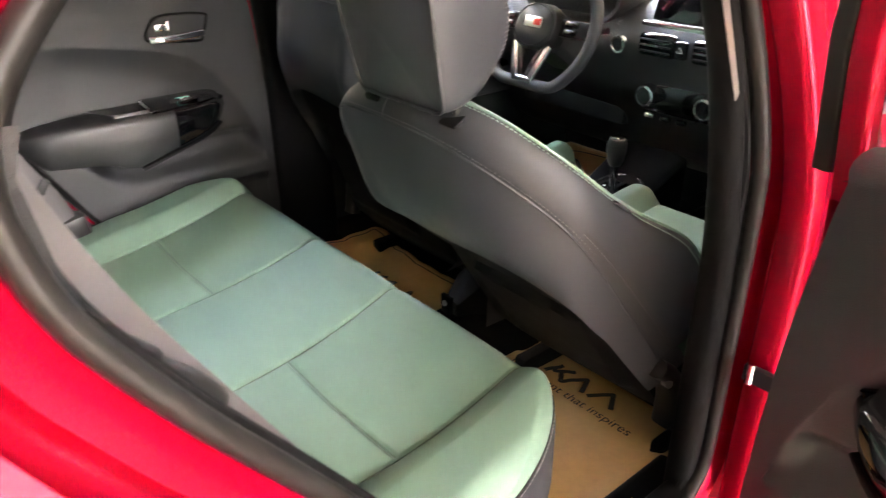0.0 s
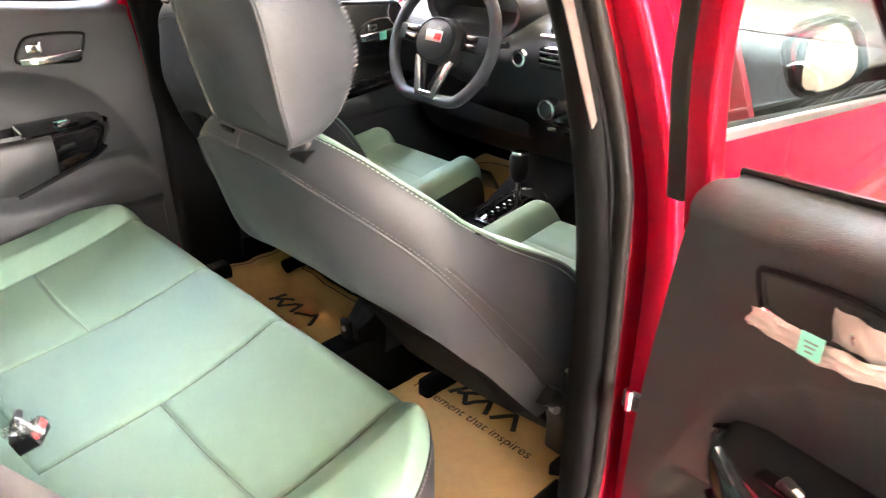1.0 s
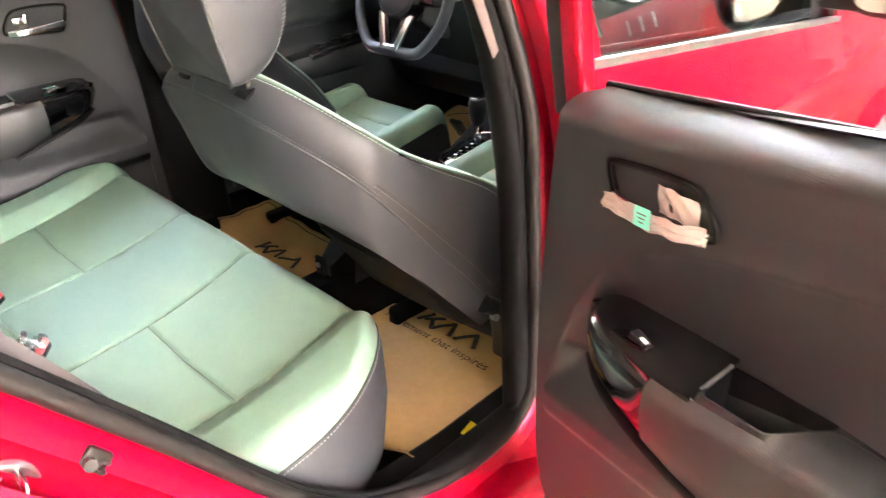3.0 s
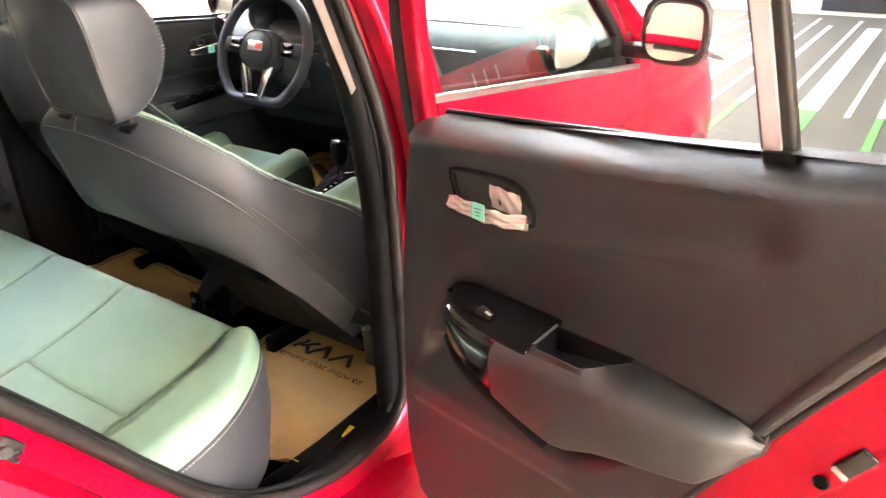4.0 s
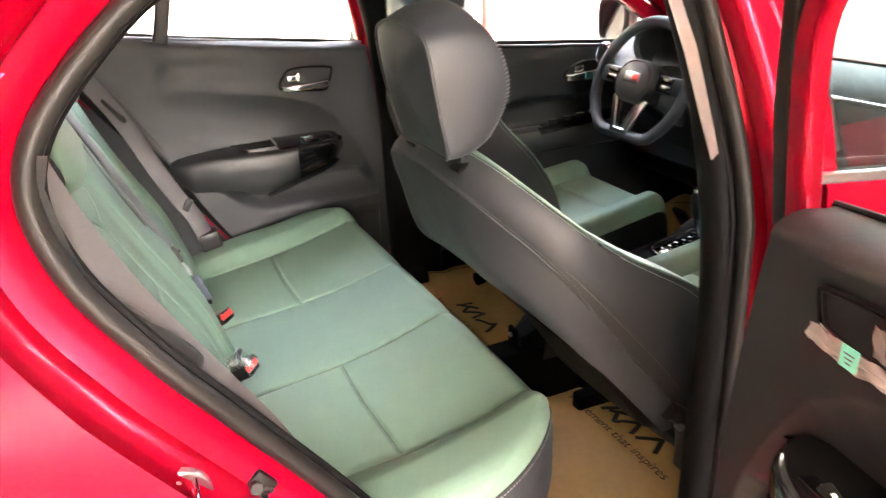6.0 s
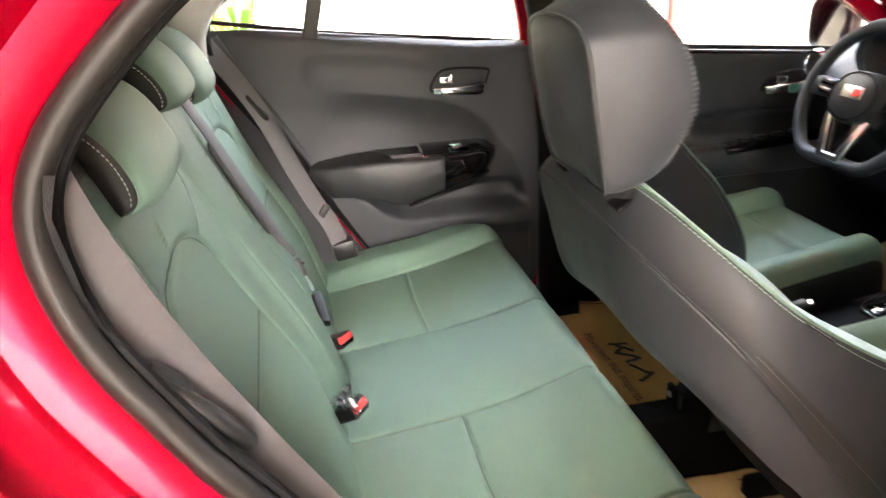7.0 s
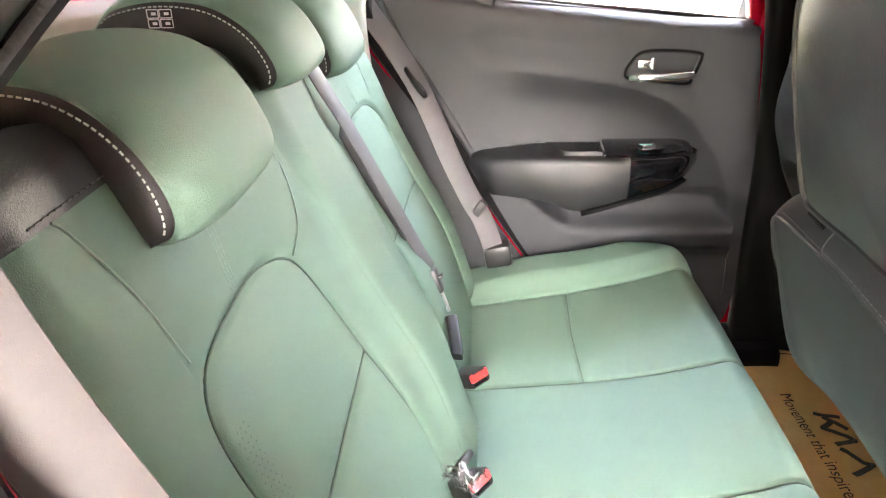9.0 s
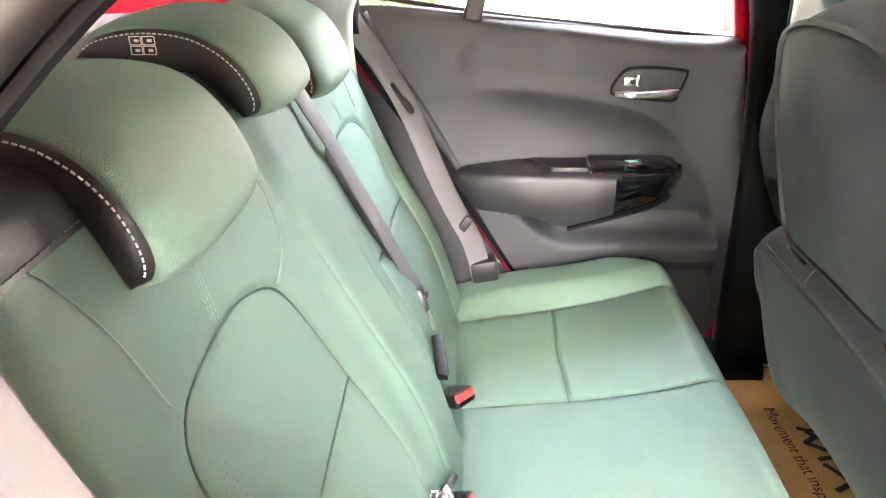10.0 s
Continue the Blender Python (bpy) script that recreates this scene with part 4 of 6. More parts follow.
    def top_(u, v):
        yy, ww = y0 + (y1 - y0) * v, 0.25 - 0.025 * v
        e, f = min(1 - abs(u), 0.14) / 0.14, min(1 - v, 0.1) / 0.1
        zz = 0.588 + 0.062 * v + 0.034 * smooth01((abs(u) - 0.58) / 0.2) - 0.05 * (1 - math.sqrt(max(0, 1 - (1 - e) ** 2))) - 0.05 * (1 - math.sqrt(max(0, 1 - (1 - f) ** 2)))
        zz -= 0.006 * math.exp(-((abs(u) - 0.6) / 0.02) ** 2) + 0.006 * math.exp(-((v - 0.7) / 0.012) ** 2) * (abs(u) < 0.6)
        return place_low((X + u * ww, yy, zz))
    us, vs = span(-1, 1, 60), span(0, 1, 60)
    part("seat_cushion", sheet(top_, us, vs), GREEN, s)
    rim = [top_(-1, v) for v in vs] + [top_(u, 1) for u in us[1:]] + [top_(1, v) for v in vs[::-1][1:]]
    cx = side * X
    # charcoal side; the darker armrest material stands in for shadow on it
    part("cushion_side", loft([rim, [p + Vector(((p.x - cx) * 0.02, 0.004, -0.05)) for p in rim], [p + Vector(((p.x - cx) * 0.01, 0, -0.1)) for p in rim], [Vector((cx + (p.x - cx) * 0.93, p.y - 0.02, 0.44)) for p in rim]], caps=False, closed=False), PADDED, s, "charcoal side of the cushion, darkened as if in shadow")
    part("cushion_stitching", stitches([p + Vector(((p.x - cx) * 0.01, 0.001, -0.008)) for p in rim], 0.004, 0.003, 0.0005), DTHREAD, s)
    part("seat_frame", block((0.38, 0.36, 0.1), place_low((X, 0.58, 0.42)), 0.02), SHELL, s)
    for k in (-1, 1):
        part("rail", block((0.035, 0.46, 0.05), place_low((X + k * 0.19, 0.58, 0.32)), 0.008), SHELL, s, "black steel slide rail")
    return s


front_seat("front_passenger_seat", "charcoal leatherette front passenger seat seen from behind, green front", 1, 0.0, 0.0)
front_seat("driver_seat", "driver seat with green cushion and charcoal leatherette back", -1, 0.1, -14.0)


# ---------------------------------------------------------------- doors
PANEL = [(p.x, p.y) for p in curve([(0.105, 1.112, 0), (0.134, 1.094, 0), (0.145, 1.06, 0), (0.155, 0.98, 0), (0.169, 0.82, 0), (0.174, 0.65, 0), (0.172, 0.52, 0), (0.15, 0.42, 0), (0.09, 0.375, 0), (-0.02, 0.385, 0), (-0.115, 0.43, 0),
                                    (-0.2, 0.5, 0), (-0.295, 0.613, 0), (-0.428, 0.844, 0), (-0.535, 1.02, 0), (-0.602, 1.13, 0), (-0.632, 1.19, 0)], 6)]


def sill_near(y):
    """Height of the open rear door's window sill."""
    return 1.098 - 0.078 * (y - 0.165) + 0.32 * max(0.0, -0.28 - y) ** 2


def sill_far(y):
    return 1.108 - 0.105 * (y - 0.165) + 0.055 * max(0.0, -0.3 - y) ** 1.3


SWOOSH = [(-0.7, 1.075), (-0.43, 1.052), (-0.396, 1.043), (-0.313, 1.028), (-0.194, 1.006), (-0.074, 0.984), (-0.002, 0.957), (0.049, 0.917), (0.1, 0.827), (0.128, 0.75), (0.142, 0.69)]


def rear_door_parts(door, near):
    """All parts of a rear door, closed, on the right side of the car."""
    X, XG = 0.65, 0.736 if near else 0.69
    belt_z = sill_near if near else sill_far
    def put(name, data, mat, parent=door, label="", **kw):
        return part(name, data if near else moved(data, Matrix.Diagonal((-1, 1, 1, 1))), mat, parent, label, **kw)
    zs = dense(0.375, 1.2, 0.006)
    lim = []
    for z in zs:
        ys = []
        for (a, b), (c, d) in zip(PANEL, PANEL[1:]):
            if (b - z) * (d - z) <= 0 and b != d:
                ys.append(a + (c - a) * (z - b) / (d - b))
        hi = max(ys) if ys else 0.09
        lo = min(ys) if ys else -0.0
        if z > 1.105:
            hi = 0.105 - 0.3 * (z - 1.112)
        lim.append((lo, max(hi, lo + 0.002)))
    ts = span(0, 1, 140)
    pts = [(lo + (hi - lo) * t, z) for z, (lo, hi) in zip(zs, lim) for t in ts]
    below = seam_field(pts, [SWOOSH])
    sx, sz = [p[0] for p in SWOOSH], [p[1] for p in SWOOSH]
    bz, by = [0.55, 0.67, 0.7, 0.745, 0.765, 0.8], [-0.15, -0.17, -0.2, -0.25, -0.36, -0.6]
    verts, over = [], []
    for (y, z), d in zip(pts, below):
        inside = z < np.interp(y, sx, sz) if y < 0.142 else False
        x = X + 0.012 * smooth01((z - 1.08) / 0.08)
        fy = min(max(y, -0.37), 0.0)
        away = math.hypot((y - fy) * (1.0 if y < fy else 0.4), z - 1.072 + 0.08 * (fy + 0.37))
        x += 0.013 * (1 - smooth01((away - 0.012) / 0.045)) * (1 - smooth01((y + 0.36) / 0.36))
        if inside:
            fade = 0.2 + 0.8 * smooth01((y + 0.46) / 0.2)
            deep = smooth01(d / 0.03) * fade
            x += 0.022 * math.sin(math.pi * min(1.0, d / 0.17)) * smooth01(d / 0.012) * fade * smooth01((z - 0.7) / 0.06)
            shelf = smooth01((0.715 - z) / 0.06)
            if z < 0.76:
                x += deep * (0.022 * (1 - shelf) - 0.018 * shelf) * smooth01((0.76 - z) / 0.03)
                x += 0.012 * smooth01((0.63 - z) / 0.03)
        yb = np.interp(z, bz, by)
        if z < 0.8:
            x += (X - 0.014 - x) * smooth01((yb - y) / 0.06) * smooth01((0.79 - z) / 0.01)
        # the top turns outwards into a narrow shelf below the glass
        e = z - (belt_z(y) - 0.026)
        over.append(e > 0.034)
        if e > 0:
            b = min(1.0, e / 0.034)
            x += (XG - x) * b ** 1.7
            z = belt_z(y) - 0.026 + 0.024 * math.sin(b * math.pi / 2)
            y += 0.04 * b * smooth01(y / 0.1)
        if not near:
            y += 0.024 * smooth01((y - 0.02) / 0.12)
        verts.append((x, y, z))
    n = len(ts)
    faces = [(i * n + j, (i + 1) * n + j, (i + 1) * n + j + 1, i * n + j + 1) for i in range(len(zs) - 1) for j in range(n - 1)]
    faces = [f for f in faces if not all(over[i] for i in f)]
    panel = put("inner_panel", (verts, faces), PLASTIC, label="dark grained plastic door trim")
    # armrest: a bar that swells out of the trim, with a pull cup and a gloss nose
    ky = [-0.432, -0.41, -0.38, -0.3, -0.2, -0.13, -0.085, -0.03, 0.01, 0.045, 0.062, 0.07]
    soft = lambda y, a, b, w_=0.014: float(np.mean([np.interp(y + q, a, b) for q in span(-w_, w_, 8)]))
    reach = lambda y: soft(y, ky, [0.0, 0.026, 0.046, 0.068, 0.08, 0.084, 0.082, 0.073, 0.06, 0.036, 0.015, -0.01])
    top = lambda y: soft(y, [-0.432, -0.41, -0.36, -0.3, -0.2, 0.03, 0.055, 0.07], [0.838, 0.852, 0.86, 0.864, 0.866, 0.865, 0.86, 0.845])
    low = lambda y: soft(y, [-0.432, -0.4, -0.375, -0.29, -0.25, -0.21, -0.185, -0.1, 0.0, 0.04, 0.07], [0.815, 0.78, 0.757, 0.755, 0.748, 0.733, 0.731, 0.757, 0.781, 0.793, 0.815], 0.006)
    lip = lambda y: 0.056 * smooth01((y + 0.262) / 0.05) * smooth01((-0.138 - y) / 0.004)
    def bar(y0, y1, n_, cup=True):
        rows = []
        for k in range(n_ + 1):
            y = y0 + (y1 - y0) * k / n_
            f, t_, b_ = X - reach(y), top(y), low(y)
            r = min(0.015, max(0.003, reach(y) * 0.4))
            c_ = min(lip(y), max(0.0, reach(y) - r - 0.006)) if cup else 0.0
            dip = 0.062 * smooth01(c_ / 0.02)
            e, g = t_ - 0.011, X - c_
            rows.append([(0.676, y, t_ - dip), (X - 0.001, y, t_ - dip), (g + 0.006 * smooth01(c_ / 0.02), y, t_ - dip), (g + 0.002, y, t_ - dip * 0.25), (g, y, t_ - 0.002), (g - 0.004, y, t_ - 0.001), (f + r + 0.004, y, e + 0.002), (f + r * 0.55, y, e - r * 0.12), (f + 0.2 * r, y, e - 0.42 * r), (f, y, e - r),
                         (f - 0.001, y, (e + b_) / 2), (f + 0.006, y, b_ + 0.8 * r), (f + 0.01, y, b_ + 0.3 * r), (f + 0.012 + r, y, b_), (0.676, y, b_ + 0.004)])
        return loft(rows)
    put("armrest", bar(-0.432, -0.088, 110), PADDED, label="dark padded armrest with a pull cup")
    put("armrest_nose", bar(-0.087, 0.069, 44, False), GLOSS, label="gloss black armrest end")
    put("lower_strip", sweep(curve([(X - reach(y) + 0.012, y, low(y) - 0.003) for y in (-0.182, -0.14, -0.1, -0.05, 0.0, 0.04)], 4), rounded(0.016, 0.009, 0.004)), SHELL, label="black strip")
    # matt black sheets inside the cup carry its shade in their colour
    put("pull_cup", join(block((0.062, 0.116, 0.003), (0.622, -0.196, 0.807), 0.001), block((0.004, 0.12, 0.07), (0.6545, -0.198, 0.832), 0.001), block((0.066, 0.003, 0.056), (0.618, -0.1395, 0.836), 0.001)), SHELL)
    def deck(y0, y1):
        rows = []
        for k in range(41):
            y = y0 + (y1 - y0) * k / 40
            f = X - reach(y) + 0.013
            rows.append([(0.668, y, top(y) - 0.004), (0.668, y, top(y) + 0.0045), (X - 0.002, y, top(y) + 0.005), (f + 0.006, y, top(y) - 0.0045), (f + 0.002, y, top(y) - 0.0065), (f, y, top(y) - 0.014)])
        return loft(rows)
    sw = put("switch_plate", deck(-0.138, 0.05), SHELL if near else GLOSS, label="black window switch plate")
    well = put("switch_well", block((0.026, 0.05, 0.003), (0.611, -0.036, 0.8655), 0.001, m=pose(0, 0, 0, 2, 8, 0)), GLOSS, sw)
    put("window_switch", block((0.016, 0.022, 0.012), (0.611, -0.043, 0.868), 0.003, m=pose(0, 0, 0, 18, 8, 0)), BLACK, sw)
    put("switch_mark", block((0.006, 0.009, 0.001), (0.609, -0.052, 0.8722), 0.0, m=pose(0, 0, 0, 18, 8, 0)), WHITE, sw)
    put("plate_edge", sweep([(0.652, -0.139, 0.8695), (0.6, -0.139, 0.862), (0.585, -0.138, 0.857)], rounded(0.004, 0.004, 0.0015, 2)), STEEL, sw, "bright bevelled edge")
    if not near:
        put("film", sheet(lambda u, v: (0.595 + 0.045 * v + 0.002 * math.sin(9 * u), -0.085 + 0.115 * u, 0.8655 + 0.008 * v + 0.003 * math.sin(14 * u + 5 * v)), span(0, 1, 12), span(0, 1, 4)), WRAP, sw, "crumpled clear protective film")
        put("sticker", block((0.022, 0.024, 0.001), (0.607, -0.052, 0.8745), 0.0, m=pose(0, 0, 0, 0, 12, 0)), TEAL, sw)
    # handle in its cup
    bez = [(p.x, p.y) for p in curve([(-0.1, 1.016, 0), (-0.092, 1.035, 0), (-0.07, 1.058, 0), (-0.02, 1.062, 0), (0.045, 1.056, 0), (0.054, 1.045, 0), (0.04, 1.005, 0), (0.028, 0.992, 0), (-0.03, 0.996, 0), (-0.09, 1.004, 0)], 5, True)]
    inn = shrink(bez, 0.006)
    put("handle_bezel", loft([[(0.66, y, z) for y, z in bez], [(0.646, y, z) for y, z in bez], [(0.644, y, z) for y, z in inn], [(0.652, y, z) for y, z in inn]], caps=False), BLACK)
    put("handle_cup", loft([[(0.652, y, z) for y, z in inn], [(0.668, y * 0.94, 1.028 + (z - 1.028) * 0.85) for y, z in inn]]), SHELL)
    put("bezel_rim", tube([Vector((0.6455, y, z)) for y, z in shrink(bez, 0.001)], 0.0032, True, 8, up=(1, 0, 0)), SHELL)
    lever = curve([(0.645, -0.09, 1.007), (0.636, -0.066, 1.0075), (0.634, -0.02, 1.0085), (0.639, 0.03, 1.0115), (0.644, 0.037, 1.0125)], 6)
    hd = put("handle", sweep(lever, rounded(0.011, 0.018, 0.005), up=(0, 0, 1)), CHROME, label="satin chrome pull handle")
    put("lock_tab", join(block((0.012, 0.03, 0.018), (0.645, -0.062, 1.034), 0.004), block((0.016, 0.007, 0.024), (0.643, -0.047, 1.036), 0.002)), CHROME)
    if near:
        def wrapped(u, v):
            y = 0.047 - 0.138 * u
            x = float(np.interp(y, [-0.09, -0.06, -0.02, 0.03, 0.07], [0.6345, 0.6235, 0.6225, 0.629, 0.633]))
            return (x + 0.003 * (2 * v - 1) ** 2 + 0.0012 * math.sin(31 * u + 5 * v) + 0.001 * math.sin(17 * v + 9 * u), y + 0.003 * math.sin(6 * v), 0.998 + 0.003 * u + 0.022 * v + 0.001 * math.sin(21 * u))
        put("film", sheet(wrapped, span(0, 1, 30), span(0, 1, 8)), FILM, hd, "pale crumpled protective film")
        def tab_film(u, v):
            return (0.6345 + 0.004 * abs(2 * u - 1) ** 3 + 0.0014 * math.sin(15 * u + 8 * v), -0.03 - 0.054 * u + 0.006 * v, 1.019 + 0.032 * v + 0.002 * math.sin(5 * u))
        put("tab_film", sheet(tab_film, span(0, 1, 14), span(0, 1, 8)), FILM, hd, "pale film over the lock tab")
        stk = put("sticker", block((0.001, 0.022, 0.024), (0.6195, -0.022, 1.016), 0.0), TEAL, hd, "teal sticker")
        for k in range(3):
            put("sticker_mark", block((0.0006, 0.013 - 0.003 * k, 0.0015), (0.6188, -0.022, 1.02 - 0.005 * k), 0), DTHREAD, stk)
    # painted metal round the trim, and the outer skin
    closed = PANEL + [(y, belt_z(y) + 0.004) for y in span(-0.64, 0.16, 16)]
    def rim(o, x):
        out = []
        for (y, z), (y0, z0) in zip(shrink(closed, -o), closed):
            k = 1.0 + 0.9 * smooth01((z0 - 0.45) / 0.15) if y0 < 0.1 else 0.15
            y, z = y0 + (y - y0) * k, z0 + (z - z0) * k
            lim_ = belt_z(max(-0.66, min(0.165, y0))) - 0.034
            out.append((x, y, min(z, lim_ - (0.05 if x > 0.69 else 0.0))))
        return out
    rows = [rim(-0.004, 0.668), rim(0.004, 0.672), rim(0.02, 0.676), rim(0.045, 0.684), rim(0.066, 0.69), rim(0.074, 0.7), rim(0.078, 0.735), rim(0.09, 0.74), rim(0.092, 0.75), rim(0.08, 0.758)]
    put("door_shell", loft([list(r) + [r[0]] for r in rows], caps=False, closed=False), RED)
    put("outer_skin", loft([rim(0.08, 0.758), rim(0.0, 0.775)]), RED)
    put("edge_seal", tube([Vector(p) for p in rim(0.07, 0.694)[:len(PANEL)]], 0.007), RUBBER)
    cap = lambda r, h_: loft([[(x_, rr * math.cos(2 * math.pi * k / 20), rr * math.sin(2 * math.pi * k / 20)) for k in range(20)] for x_, rr in ((0, r), (-h_, r * 0.9), (-h_, r * 0.7), (h_, r * 0.6))])
    for c, w_, h_ in (((0.689, -0.5, 0.822), 0.046, 0.13), ((0.69, -0.552, 0.925), 0.04, 0.05), ((0.688, -0.4, 0.665), 0.03, 0.12), ((0.687, -0.435, 0.755), 0.02, 0.03)):
        put("pressed_pad", block((0.012, w_, h_), c, 0.0055, seg=3, m=pose(0, 0, 0, 32, 0, 0)), RED)
    latch = put("latch_plate", block((0.008, 0.022, 0.048), (0.681, -0.518, 0.838), 0.0035, m=pose(0, 0, 0, 32, 0, 0)), GLOSS)
    put("latch_slot", block((0.011, 0.019, 0.007), (0.6795, -0.5065, 0.8195), 0.002, m=pose(0, 0, 0, 32, 0, 0)), STEEL, latch)
    put("bore", moved(cap(0.0095, 0.002), Matrix.Translation((0.679, -0.491, 0.795))), SHELL)
    put("bump_stop", moved(cap(0.016, 0.006), Matrix.Translation((0.686, -0.548, 0.931))), RUBBER)
    put("outer_edge_seal", sweep([Vector(p) for p in rim(0.084, 0.712)[30:len(PANEL) - 8]], rounded(0.026, 0.01, 0.004), up=(1, 0, 0)), RUBBER)
    if near:
        holes = []
        for i in range(26):
            for j in range(22):
                y, z = 0.03 + 0.0042 * i, 0.4 + 0.0042 * j + 0.0021 * (i % 2)
                if (y - 0.082) ** 2 / 0.052 ** 2 + (z - 0.447) ** 2 / 0.047 ** 2 < 1:
                    holes.append(([(0.6485, y + 0.0012 * math.cos(a_), z + 0.0012 * math.sin(a_)) for a_ in (0, 1.05, 2.09, 3.14, 4.19, 5.24)], [(0, 1, 2, 3, 4, 5)]))
        tagged(put("speaker_grille", join(*holes), SHELL, panel, smooth=False), kind="stuff")
    roll = shrink(closed, 0.009)
    put("panel_edge", tube([Vector((0.6595, y, z)) for y, z in roll[56:len(PANEL) - 3]], 0.0125, n=12), PLASTIC)
    put("trim_seal", tube([Vector((0.668, y, z)) for y, z in shrink(closed, -0.006)[56:len(PANEL) - 3]], 0.0075, n=10), RUBBER)
    # window frame, glass, divider and sill seal
    fx = lambda z: XG + 0.014 - 0.2 * max(0.0, z - 1.0) ** 1.15
    head = curve([(fx(1.1), 0.184, 1.02), (fx(1.2), 0.194, 1.2), (fx(1.31), 0.176, 1.31), (fx(1.375), 0.13, 1.375), (fx(1.395), 0.07, 1.395), (fx(1.4), -0.1, 1.4), (fx(1.39), -0.32, 1.392), (fx(1.35), -0.47, 1.352), (fx(1.27), -0.6, 1.27), (fx(1.2), -0.675, 1.2)], 6)
    if near:
        head = [p + Vector((0, -0.05, 0.07)) * smooth01((-0.15 - p.y) / 0.3) for p in head]
    put("window_frame", sweep(head, rounded(0.038, 0.03, 0.009), up=(1, 0, 0)), RED)
    inner = [Vector((p.x - 0.018, -0.26 + (p.y + 0.26) * 0.93, 1.15 + (p.z - 1.15) * 0.9)) for p in head]
    put("frame_trim", tube([p for p in inner if p.y < 0.06], 0.01), RUBBER)
    put("frame_seal", sweep([(fx(z) - 0.004, 0.226 - 0.15 * max(0, z - 1.2), z) for z in span(1.045, 1.37, 8)], rounded(0.026, 0.018, 0.005), up=(1, 0, 0)), RUBBER)
    dv = [(fx(belt_z(-0.39)) - 0.006, -0.389, belt_z(-0.39) - 0.012), (fx(1.28) - 0.006, -0.36, 1.28), (fx(1.39) - 0.006, -0.338, 1.385)]
    if near:
        dv = [(a, b + 0.02, c) for a, b, c in dv]
    bar = put("window_divider", sweep(dv, rounded(0.038, 0.02, 0.006), up=(1, 0, 0)), BLACK)
    if near:
        put("film_strip", sweep([(a - 0.0155, b + 0.008, c + 0.02) for a, b, c in dv], rounded(0.02, 0.002, 0.0008, 1), up=(1, 0, 0)), LAVENDER, bar, "white protective film strip")
    put("sill_seal", tube([(XG + 0.005, y, belt_z(y) + 0.001) for y in span(0.15 if near else 0.19, -0.65, 20)], 0.0055), RUBBER)
    def pane(u, v):
        y0 = 0.18 - 0.83 * u
        z0 = belt_z(y0)
        z1 = float(np.interp(-y0, [-0.2, -0.19, -0.14, -0.06, 0.1, 0.3, 0.43, 0.55, 0.655], [1.31, 1.33, 1.37, 1.39, 1.4, 1.392, 1.36, 1.3, 1.2]))
        z = z0 + (max(z1, z0 + 0.002) - z0) * v
        return (fx(z) - 0.0, y0, z)
    g = put("window_pane", sheet(pane, span(0, 1, 30), span(0, 1, 8)), GLASS)
    g.visible_shadow = False


far_door = thing("rear_door", "closed rear door with dark plastic trim, armrest and chrome handle", "car door", group="car doors")
rear_door_parts(far_door, False)
near_door = thing("rear_door", "wide open red rear door showing its dark inner trim", "car door", group="car doors")
rear_door_parts(near_door, True)
H = Vector((0.74, 0.2575, 0))
near_door.matrix_world = Matrix.Translation(H + Vector((0.012, -0.046, -0.015))) @ Matrix.Rotation(radians(80), 4, "Z") @ Matrix.Translation(-H)


